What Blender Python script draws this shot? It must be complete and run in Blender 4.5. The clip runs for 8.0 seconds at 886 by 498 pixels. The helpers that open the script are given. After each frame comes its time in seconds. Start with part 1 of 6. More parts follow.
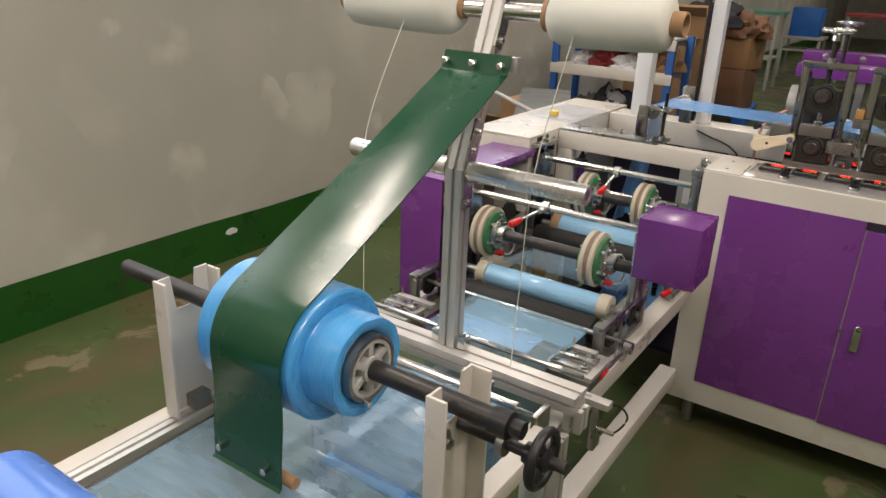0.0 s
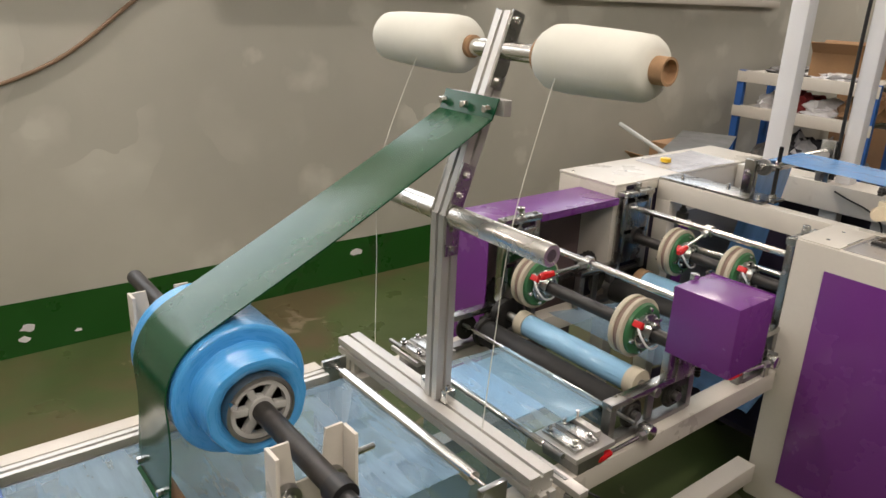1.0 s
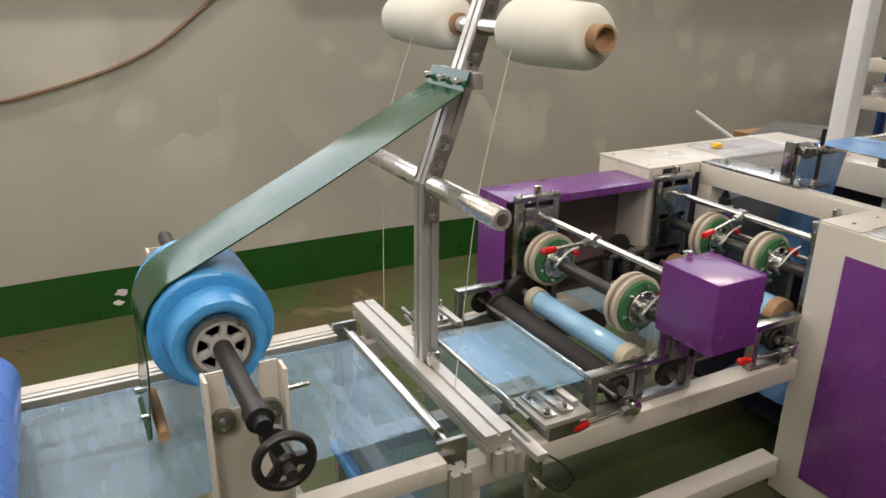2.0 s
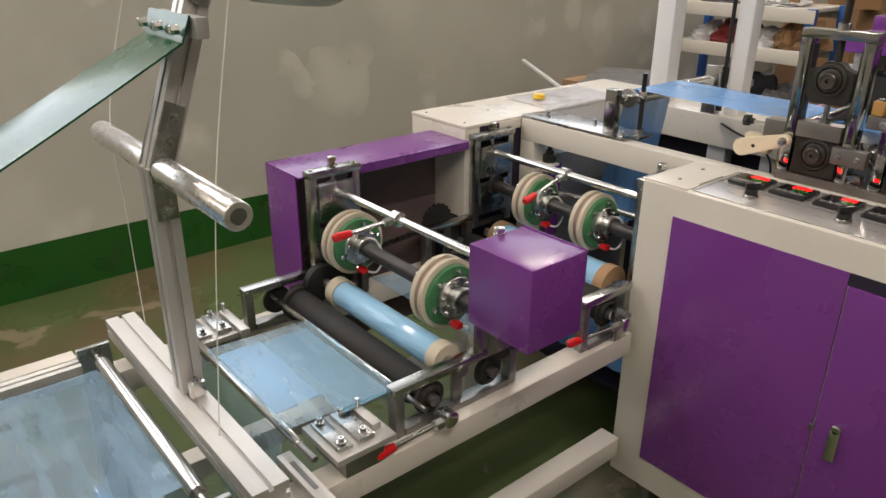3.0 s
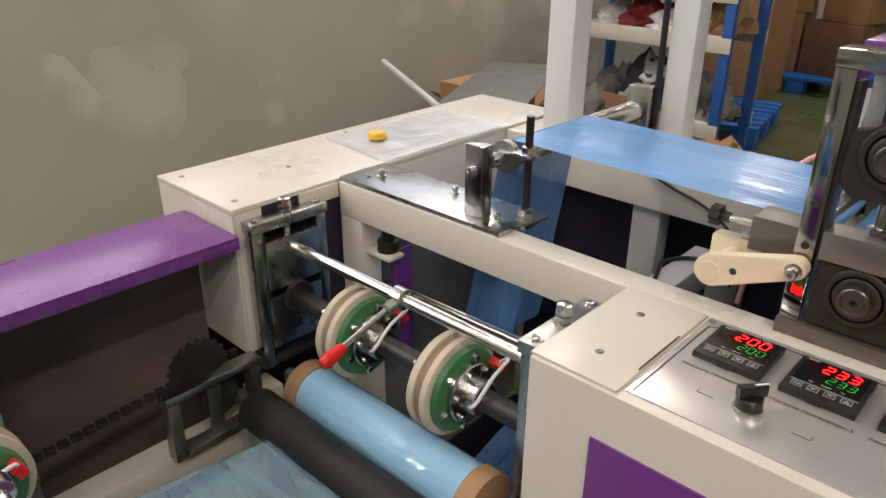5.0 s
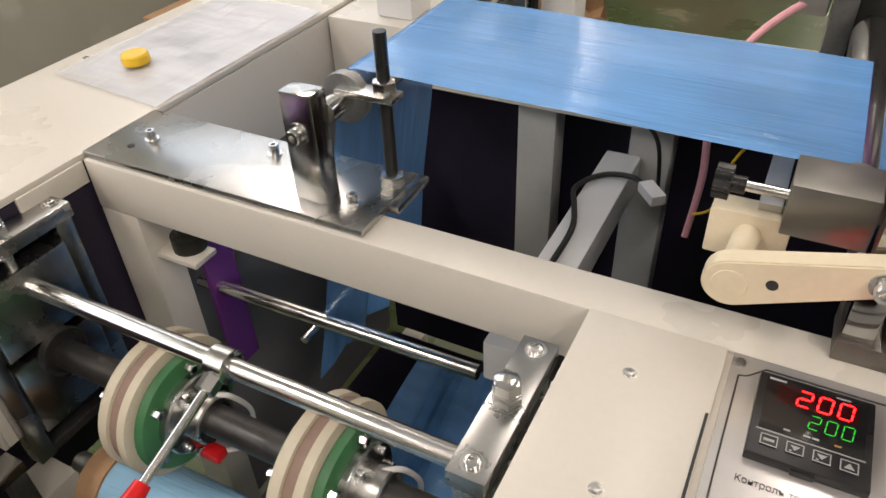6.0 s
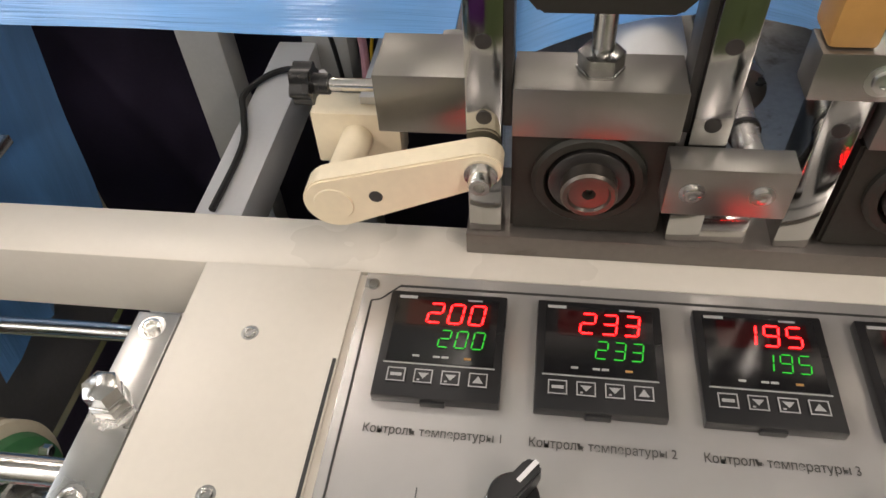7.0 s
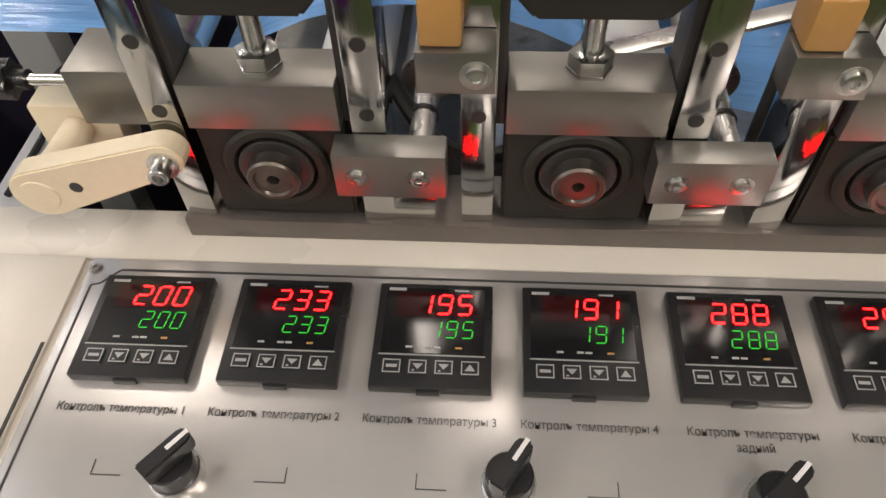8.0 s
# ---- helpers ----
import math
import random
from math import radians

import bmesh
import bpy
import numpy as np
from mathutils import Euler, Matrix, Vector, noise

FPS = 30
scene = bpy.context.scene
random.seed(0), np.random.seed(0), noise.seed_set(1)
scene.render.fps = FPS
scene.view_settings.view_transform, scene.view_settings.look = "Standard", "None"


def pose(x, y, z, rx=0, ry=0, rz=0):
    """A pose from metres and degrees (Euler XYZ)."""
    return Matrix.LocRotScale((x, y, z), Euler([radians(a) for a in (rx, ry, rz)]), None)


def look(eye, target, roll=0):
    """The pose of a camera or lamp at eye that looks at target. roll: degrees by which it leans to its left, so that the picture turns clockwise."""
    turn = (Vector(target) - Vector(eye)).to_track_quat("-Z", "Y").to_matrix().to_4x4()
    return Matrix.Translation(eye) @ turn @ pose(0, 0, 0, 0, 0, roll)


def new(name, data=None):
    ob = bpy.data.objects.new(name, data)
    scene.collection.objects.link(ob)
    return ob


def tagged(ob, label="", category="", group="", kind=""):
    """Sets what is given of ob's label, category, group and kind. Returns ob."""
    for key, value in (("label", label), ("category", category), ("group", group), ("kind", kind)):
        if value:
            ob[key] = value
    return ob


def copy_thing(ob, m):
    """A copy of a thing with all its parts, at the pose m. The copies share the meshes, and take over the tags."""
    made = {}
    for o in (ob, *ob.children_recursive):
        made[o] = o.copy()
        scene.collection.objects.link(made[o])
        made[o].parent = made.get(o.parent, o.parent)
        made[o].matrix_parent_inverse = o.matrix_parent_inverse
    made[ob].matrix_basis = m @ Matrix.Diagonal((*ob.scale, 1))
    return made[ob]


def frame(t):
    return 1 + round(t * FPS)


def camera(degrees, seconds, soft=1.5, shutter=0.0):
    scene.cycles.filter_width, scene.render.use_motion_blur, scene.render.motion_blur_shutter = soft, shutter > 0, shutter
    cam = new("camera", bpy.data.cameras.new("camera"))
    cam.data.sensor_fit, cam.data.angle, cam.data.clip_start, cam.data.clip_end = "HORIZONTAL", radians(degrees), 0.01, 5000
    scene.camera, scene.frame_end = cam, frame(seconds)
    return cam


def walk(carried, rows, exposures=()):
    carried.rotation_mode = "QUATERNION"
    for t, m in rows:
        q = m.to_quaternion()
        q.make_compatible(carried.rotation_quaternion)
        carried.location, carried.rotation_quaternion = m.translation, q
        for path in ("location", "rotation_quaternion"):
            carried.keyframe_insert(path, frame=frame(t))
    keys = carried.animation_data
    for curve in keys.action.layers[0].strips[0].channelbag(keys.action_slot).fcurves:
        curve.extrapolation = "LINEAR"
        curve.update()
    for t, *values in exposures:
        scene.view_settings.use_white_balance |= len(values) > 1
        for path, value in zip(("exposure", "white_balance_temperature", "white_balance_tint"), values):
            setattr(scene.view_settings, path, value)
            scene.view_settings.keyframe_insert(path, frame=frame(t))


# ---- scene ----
cam = camera(62.7, 8.0)
PATH = [
    (0, (0.052, 0.023, 1.427), (-0.98, 1.574, 0.701), 2.4),
    (0.5, (0.179, 0.219, 1.438), (-1.03, 1.621, 0.682), 2.5),
    (1, (0.334, 0.4, 1.45), (-1.135, 1.579, 0.779), 2.5),
    (1.2, (0.43, 0.459, 1.442), (-1.142, 1.507, 0.787), 2.8),
    (2.3, (0.577, 0.662, 1.412), (-1.079, 1.545, 0.72), 0.6),
    (2.5, (0.547, 0.722, 1.398), (-1.053, 1.677, 0.672), 0.2),
    (3, (0.397, 0.906, 1.369), (-1.012, 2.086, 0.582), 0.4),
    (3.5, (0.34, 1.096, 1.37), (-0.947, 2.408, 0.58), 0.1),
    (4, (0.262, 1.319, 1.383), (-1.027, 2.649, 0.628), 1.2),
    (4.2, (0.194, 1.395, 1.374), (-1.102, 2.726, 0.632), 1.0),
    (5.3, (-0.2, 1.754, 1.312), (-1.369, 3.084, 0.384), 0.2),
    (5.5, (-0.265, 1.821, 1.306), (-1.364, 3.161, 0.308), -0.0),
    (6, (-0.379, 1.991, 1.286), (-1.141, 3.38, 0.066), -2.6),
    (6.5, (-0.35, 2.074, 1.257), (-0.743, 3.47, -0.12), -3.6),
    (7, (-0.268, 2.123, 1.251), (-0.511, 3.444, -0.231), -4.4),
    (7.5, (-0.187, 2.126, 1.264), (-0.371, 3.402, -0.265), -3.4),
    (8, (-0.107, 2.125, 1.277), (-0.217, 3.378, -0.278), -2.3),
]
walk(cam, [(t, look(eye, target, roll)) for t, eye, target, roll in PATH])

# ---- world and light ----
world = bpy.data.worlds.new("world")
scene.world = world
world.use_nodes = True
wn = world.node_tree.nodes
sky = wn.new("ShaderNodeTexSky")
sky.sky_type, sky.sun_disc = "NISHITA", False
sky.sun_elevation, sky.sun_rotation = radians(38), radians(200)
world.node_tree.links.new(sky.outputs[0], wn["Background"].inputs["Color"])
wn["Background"].inputs["Strength"].default_value = 0.12
scene.view_settings.exposure = -0.19


def area(name, m, sx, sy, power, color=(1, 1, 1)):
    d = bpy.data.lights.new(name, "AREA")
    d.shape, d.size, d.size_y, d.energy, d.color = "RECTANGLE", sx, sy, power, color
    ob = new(name, d)
    ob.matrix_world = m
    return ob


LIGHT_Z = 3.3
# unseen tubes: panel reflections set the y 4.0 pair, others brighten wall, floor, fronts
TUBES = [(-2.1, -1.9), (-2.1, 0.95), (-2.35, 4.4), (-2.1, 7.8), (-0.1, -0.2), (-0.4, 4.0), (-0.1, 7.8), (1.1, 1.3), (0.72, 4.0), (1.9, -0.7), (-0.1, 11.5), (1.9, 12.0), (-0.1, 16.0), (1.9, 17.0)]
for lx, ly in TUBES:
    # tilt and power differ to brighten the wall, floor and cabinet fronts
    area("unseen_tube_lamp", pose(lx, ly, LIGHT_Z - 0.05, 0, 0 if lx < -1 or ly == 4.0 else 24 if ly == -0.7 else 4 if lx > 1 else 34, 0), 0.14, 1.2, 42 if lx == 1.1 else 52 if ly == -0.7 else 36 if ly in (0.95, 4.4) else 11 if ly == 4.0 else 31, (1.0, 0.868, 0.772))
for wy, wl in ((0.55, 1.3), (2.27, 1.3), (4.72, 2.3)):
    area("window_daylight", pose(-2.62, wy, 2.15, 0, -90, 0), 1.3, wl, 16, (0.95, 0.97, 1.0))

# ---- materials ----
def nodes_of(name):
    m = bpy.data.materials.new(name)
    m.use_nodes = True
    t = m.node_tree
    return m, t, t.nodes["Principled BSDF"]


def put(t, node, key, value):
    if hasattr(value, "is_output"):
        t.links.new(value, node.inputs[key])
    else:
        node.inputs[key].default_value = value


def noise_of(t, scale, detail=4.0, rough=0.55, dist=0.0, stretch=None):
    c = t.nodes.new("ShaderNodeTexCoord")
    n = t.nodes.new("ShaderNodeTexNoise")
    put(t, n, "Scale", scale), put(t, n, "Detail", detail), put(t, n, "Roughness", rough), put(t, n, "Distortion", dist)
    src = c.outputs["Object"]
    if stretch:
        mp = t.nodes.new("ShaderNodeMapping")
        put(t, mp, "Scale", stretch)
        t.links.new(src, mp.inputs["Vector"])
        src = mp.outputs[0]
    t.links.new(src, n.inputs["Vector"])
    return n.outputs["Fac"]


def ramp(t, fac, stops):
    r = t.nodes.new("ShaderNodeValToRGB")
    t.links.new(fac, r.inputs["Fac"])
    e = r.color_ramp.elements
    while len(e) < len(stops):
        e.new(0.5)
    for el, (p, c) in zip(e, stops):
        el.position, el.color = p, (*c, 1) if len(c) == 3 else c
    return r.outputs["Color"]


def mixc(t, fac, a, b, blend="MIX"):
    m = t.nodes.new("ShaderNodeMix")
    m.data_type, m.blend_type = "RGBA", blend
    for sock, v in ((m.inputs[0], fac), (m.inputs[6], a), (m.inputs[7], b)):
        if hasattr(v, "is_output"):
            t.links.new(v, sock)
        else:
            sock.default_value = v if not isinstance(v, tuple) else (*v, 1)[:4]
    return m.outputs[2]


def bump(t, b, fac, strength, dist=0.001):
    n = t.nodes.new("ShaderNodeBump")
    put(t, n, "Strength", strength), put(t, n, "Distance", dist)
    t.links.new(fac, n.inputs["Height"])
    t.links.new(n.outputs[0], b.inputs["Normal"])


def grey(v):
    return (v, v, v)


def pbr(name, col, rough=0.5, metal=0.0, var=0.12, scale=9.0, fine=160.0, relief=0.15, stain=None, stain_at=(0.6, 0.72), coat=0.0, stretch=None, rvar=0.12):
    """A surface with broad and fine variation, wear and fine relief."""
    m, t, b = nodes_of(name)
    big, small = noise_of(t, scale, 5), noise_of(t, fine, 3, stretch=stretch)
    lo, hi = tuple(c * (1 - var) for c in col), tuple(min(1, c * (1 + var)) for c in col)
    c = ramp(t, big, [(0.3, lo), (0.7, hi)])
    c = mixc(t, 0.25, c, ramp(t, small, [(0.35, lo), (0.65, hi)]))
    if stain:
        s = ramp(t, noise_of(t, scale * 0.8, 7, 0.65, 0.6), [(stain_at[0], grey(0)), (stain_at[1], grey(1))])
        c = mixc(t, s, c, stain)
    put(t, b, "Base Color", c)
    put(t, b, "Metallic", metal)
    r = ramp(t, small if stretch else big, [(0.3, grey(max(0.02, rough - rvar))), (0.7, grey(min(1, rough + rvar)))])
    put(t, b, "Roughness", r)
    if coat:
        put(t, b, "Coat Weight", coat), put(t, b, "Coat Roughness", 0.12)
    if relief:
        bump(t, b, small, relief, 0.0006)
    return m


def film_mat(name, col, clear, rough=0.22, crease=(2.5, 1, 1), depth=0.35):
    """Thin plastic film: part of the light passes straight through, with soft creases."""
    m, t, b = nodes_of(name)
    put(t, b, "Base Color", ramp(t, noise_of(t, 6, 4, stretch=(1, 7, 1)), [(0.3, tuple(c * 0.85 for c in col)), (0.7, col)]))
    put(t, b, "Roughness", rough)
    put(t, b, "Specular IOR Level", 0.7)
    bump(t, b, noise_of(t, 9, 3, dist=1.2, stretch=crease), depth, 0.006)
    tr = t.nodes.new("ShaderNodeBsdfTransparent")
    put(t, tr, "Color", (*(0.45 + 0.55 * c for c in col), 1))
    mx = t.nodes.new("ShaderNodeMixShader")
    put(t, mx, 0, ramp(t, noise_of(t, 5, 4, stretch=(1, 5, 1)), [(0.3, grey(clear - 0.08)), (0.7, grey(clear + 0.08))]))
    t.links.new(b.outputs[0], mx.inputs[1])
    t.links.new(tr.outputs[0], mx.inputs[2])
    t.links.new(mx.outputs[0], t.nodes["Material Output"].inputs["Surface"])
    return m


def glow(name, col, strength):
    m, t, b = nodes_of(name)
    put(t, b, "Base Color", (0.02, 0.02, 0.02, 1)), put(t, b, "Emission Color", (*col, 1)), put(t, b, "Emission Strength", strength)
    return m


def filler(t, scale, keep, soft):
    """Round trowelled filler patches with soft edges; keep is the share of bare cells."""
    c = t.nodes.new("ShaderNodeTexCoord")
    n = t.nodes.new("ShaderNodeTexNoise")
    put(t, n, "Scale", scale * 1.3), put(t, n, "Detail", 3.0)
    t.links.new(c.outputs["Object"], n.inputs["Vector"])
    w = t.nodes.new("ShaderNodeVectorMath")
    w.operation = "MULTIPLY_ADD"
    t.links.new(n.outputs["Color"], w.inputs[0])
    w.inputs[1].default_value = (0.95 / scale,) * 3
    t.links.new(c.outputs["Object"], w.inputs[2])
    v = t.nodes.new("ShaderNodeTexVoronoi")
    put(t, v, "Scale", scale)
    t.links.new(w.outputs[0], v.inputs["Vector"])
    shape = ramp(t, v.outputs["Distance"], [(0.24, grey(0.62)), (0.30 + soft, grey(0))])
    pick = ramp(t, v.outputs["Color"], [(keep, grey(0)), (keep + 0.12, grey(1))])
    return mixc(t, 1.0, shape, pick, "MULTIPLY")


def wall_mat():
    """Grey plaster with lighter filler patches and broad, soft darker areas."""
    m, t, b = nodes_of("patched_plaster")
    base = ramp(t, noise_of(t, 1.1, 5), [(0.3, (0.43, 0.42, 0.36)), (0.7, (0.51, 0.50, 0.435))])
    sm = ramp(t, noise_of(t, 0.75, 4, 0.5, 0.3), [(0.38, grey(0.55)), (0.60, grey(0))])
    c = mixc(t, sm, base, (0.36, 0.352, 0.302))
    for scale, keep, soft in ((1.9, 0.50, 0.20), (3.6, 0.62, 0.15), (6.0, 0.74, 0.12)):
        c = mixc(t, filler(t, scale, keep, soft), c, (0.60, 0.592, 0.52))
    put(t, b, "Base Color", c)
    put(t, b, "Roughness", 0.62)
    bump(t, b, noise_of(t, 60, 4), 0.12, 0.003)
    return m


def floor_mat():
    """Worn dark green floor paint with brown bare patches and grime."""
    m, t, b = nodes_of("worn_green_floor")
    g = ramp(t, noise_of(t, 1.7, 5), [(0.3, (0.046, 0.074, 0.022)), (0.7, (0.088, 0.118, 0.044))])
    w = ramp(t, noise_of(t, 0.9, 7, 0.62, 0.4), [(0.50, grey(0)), (0.62, grey(0.85))])
    c = mixc(t, w, g, (0.115, 0.084, 0.046))
    s = ramp(t, noise_of(t, 3.6, 5, 0.6, 0.5), [(0.62, grey(0)), (0.65, grey(0.55))])
    c = mixc(t, s, c, (0.27, 0.215, 0.15))
    put(t, b, "Base Color", c)
    put(t, b, "Roughness", ramp(t, noise_of(t, 3, 6), [(0.3, grey(0.22)), (0.7, grey(0.45))]))
    bump(t, b, noise_of(t, 90, 4), 0.1, 0.002)
    return m


WALL, FLOOR = wall_mat(), floor_mat()
SKIRT = pbr("green_wall_paint", (0.012, 0.085, 0.010), 0.35, scale=4, stain=(0.03, 0.05, 0.02), stain_at=(0.62, 0.75))
CREAM = pbr("cream_enamel", (0.62, 0.585, 0.52), 0.34, var=0.04, scale=3, relief=0.05, stain=(0.56, 0.50, 0.42), stain_at=(0.66, 0.80))
WHITE = pbr("white_enamel", (0.74, 0.74, 0.74), 0.4, var=0.04, scale=4, relief=0.05)
PURPLE = pbr("purple_enamel", (0.16, 0.037, 0.225), 0.25, var=0.07, scale=4, relief=0.04, coat=0.15)
STEEL = pbr("zinc_plated_steel", (0.47, 0.47, 0.455), 0.27, 1.0, var=0.09, scale=12, fine=70, relief=0.0, rvar=0.06)
CHROME = pbr("polished_chrome", (0.70, 0.69, 0.67), 0.19, 1.0, var=0.05, scale=10, relief=0.02, rvar=0.05)
DULL = pbr("dull_steel", (0.34, 0.34, 0.33), 0.42, 1.0, var=0.2, scale=16, relief=0.1, stain=(0.12, 0.10, 0.08))
ALU = pbr("anodised_aluminium", (0.62, 0.605, 0.575), 0.46, 0.7, var=0.05, scale=8, relief=0.05)
SATINALU = pbr("satin_ground_tube", (0.74, 0.72, 0.69), 0.27, 0.85, var=0.03, scale=9, relief=0.0, rvar=0.03)
PANEL = pbr("brushed_steel_panel", (0.58, 0.56, 0.545), 0.24, 0.6, var=0.03, scale=7, fine=120, relief=0.0, rvar=0.015)
SATIN = pbr("satin_steel", (0.28, 0.27, 0.252), 0.36, 0.9, var=0.06, scale=30, fine=90, relief=0.0, rvar=0.06)
IRON = pbr("dark_shaft_steel", (0.055, 0.052, 0.05), 0.42, 0.6, var=0.25, scale=20, relief=0.15)
RUBBER = pbr("black_rubber", (0.014, 0.0135, 0.013), 0.66, var=0.25, scale=14, relief=0.2)
PLASTIC = pbr("black_plastic", (0.013, 0.013, 0.014), 0.34, var=0.1, relief=0.08)
CASTING = pbr("painted_cast_iron", (0.015, 0.015, 0.011), 0.60, 0.0, var=0.25, scale=25, relief=0.5, fine=220, stain=(0.07, 0.05, 0.04))
RED = pbr("red_plastic", (0.62, 0.012, 0.014), 0.3, var=0.06, relief=0.04)
BELT = pbr("green_belt_sheet", (0.006, 0.062, 0.027), 0.21, var=0.08, scale=5, relief=0.05, coat=0.15)
ROLLBLUE = pbr("wound_blue_film", (0.07, 0.34, 0.72), 0.30, var=0.10, scale=7, fine=30, stretch=(40, 1, 1), relief=0.1, coat=0.3)
CORE = pbr("cardboard", (0.36, 0.22, 0.12), 0.8, var=0.15, relief=0.25)
YARN = pbr("white_yarn", (0.70, 0.70, 0.63), 0.85, var=0.06, scale=6, fine=60, stretch=(30, 1, 1), relief=0.5)
RIM = pbr("cream_rubber_rim", (0.52, 0.47, 0.36), 0.6, var=0.1, relief=0.15)
BAND = pbr("brown_belt_band", (0.24, 0.165, 0.13), 0.7, var=0.15, relief=0.2)
DISC = pbr("green_disc_paint", (0.045, 0.165, 0.065), 0.4, var=0.15, relief=0.1, stain=(0.14, 0.18, 0.13), stain_at=(0.62, 0.7))
NYLON = pbr("cream_nylon", (0.72, 0.63, 0.46), 0.42, var=0.06, scale=20, relief=0.1)
AMBER = pbr("amber_polymer", (0.42, 0.23, 0.07), 0.4, var=0.12, relief=0.1)
PAPER = pbr("white_paper", (0.72, 0.71, 0.72), 0.6, var=0.04, relief=0.05)
INK = pbr("grey_print", (0.30, 0.29, 0.31), 0.7)
GREYINK = pbr("worn_black_print", (0.05, 0.048, 0.045), 0.6, relief=0)
# dark grey that carries the shade on the lower inner face
SHADEGREY = pbr("shade_grey_sheet", (0.16, 0.16, 0.165), 0.5, var=0.15)
BLACKINK = pbr("black_print", (0.03, 0.03, 0.03), 0.6, relief=0)
YELLOW = pbr("yellow_plastic", (0.80, 0.50, 0.02), 0.35, var=0.05, relief=0.05)
BLUEPAINT = pbr("blue_steel_paint", (0.02, 0.10, 0.36), 0.4, var=0.12)
BLUEPLASTIC = pbr("blue_pallet_plastic", (0.015, 0.13, 0.50), 0.45, var=0.12)
# near-black that stands for shade inside the bridge, side cover and door gap
INSHADE = pbr("painted_inside_shade", (0.018, 0.013, 0.032), 0.6, var=0.3)
GREYPLASTIC = pbr("grey_moulded_plastic", (0.42, 0.42, 0.40), 0.45, var=0.08)
SHINE = pbr("polished_plate", (0.42, 0.415, 0.40), 0.17, 1.0, var=0.07, scale=9, relief=0.0, rvar=0.05)
BASESTEEL = pbr("browned_base_steel", (0.19, 0.172, 0.155), 0.42, 0.7, var=0.15, scale=14, relief=0.05, stain=(0.09, 0.07, 0.055))
OILED = pbr("oiled_shaft_steel", (0.13, 0.115, 0.10), 0.36, 0.8, var=0.2, scale=30, relief=0.05)
BROWN = pbr("brown_carton", (0.30, 0.17, 0.08), 0.75, var=0.2, scale=5, relief=0.2)
DARKRED = pbr("dark_red_cloth", (0.20, 0.02, 0.02), 0.8, var=0.2, relief=0.3)
CLUTTER = pbr("grey_workshop_scrap", (0.16, 0.155, 0.15), 0.6, 0.2, var=0.5, scale=14, relief=0.4)
WIRE = pbr("black_cable", (0.012, 0.012, 0.012), 0.45, relief=0)
TAN = pbr("tan_cable", (0.20, 0.13, 0.08), 0.55, relief=0)
PINK = pbr("pink_tube", (0.72, 0.36, 0.40), 0.4, relief=0)
ICON = pbr("pale_print", (0.36, 0.36, 0.36), 0.5, relief=0)
FILM = film_mat("clear_blue_film", (0.40, 0.62, 0.84), 0.66, 0.16, (1.0, 0.8, 1), 0.16)
FILMTOP = film_mat("blue_film_web", (0.19, 0.46, 0.93), 0.22, 0.17, (0.5, 10, 0.5), 0.30)
FILMTHIN = film_mat("hazy_blue_film", (0.50, 0.70, 0.84), 0.68)
BAG = film_mat("clear_plastic_sleeve", (0.80, 0.80, 0.82), 0.45, 0.12)
LEDRED, LEDGREEN = glow("red_segments", (1.0, 0.0035, 0.004), 30.0), glow("green_segments", (0.02, 0.80, 0.03), 0.95)
TUBE = glow("lit_tube", (1.0, 0.97, 0.9), 9.0)
GLOSSBLACK = pbr("glossy_black_front", (0.010, 0.010, 0.011), 0.13, var=0.1, relief=0, rvar=0.02)
MIRROR = pbr("mirror_ground_steel", (0.40, 0.40, 0.39), 0.09, 1.0, var=0.06, scale=14, relief=0.0, rvar=0.03)
LENS = pbr("dark_display_window", (0.030, 0.004, 0.005), 0.12, relief=0)
GLASS, gt, gb = nodes_of("window_glass")
put(gt, gb, "Transmission Weight", 1.0), put(gt, gb, "Roughness", 0.05), put(gt, gb, "IOR", 1.45)

# ---- building tools ----
AX = {"x": Matrix.Rotation(radians(90), 4, "Y"), "y": Matrix.Rotation(radians(-90), 4, "X"), "z": Matrix.Identity(4)}
ORG = {}


def box(bm, x0, x1, y0, y1, z0, z1, bev=0.0, m=None):
    r = bmesh.ops.create_cube(bm, size=1.0)
    vs = r["verts"]
    bmesh.ops.scale(bm, vec=(x1 - x0, y1 - y0, z1 - z0), verts=vs)
    bmesh.ops.translate(bm, vec=((x0 + x1) / 2, (y0 + y1) / 2, (z0 + z1) / 2), verts=vs)
    if m:
        bmesh.ops.transform(bm, matrix=m, verts=vs)
    if bev:
        es = list({e for v in vs for e in v.link_edges})
        bmesh.ops.bevel(bm, geom=es, offset=bev, segments=2, affect="EDGES", profile=0.6)
    return bm


def rod(bm, a, b, r, seg=20, r2=None):
    a, b = Vector(a), Vector(b)
    d = b - a
    m = Matrix.Translation((a + b) / 2) @ d.to_track_quat("Z", "Y").to_matrix().to_4x4()
    bmesh.ops.create_cone(bm, cap_ends=True, segments=seg, radius1=r, radius2=r if r2 is None else r2, depth=d.length, matrix=m)
    return bm


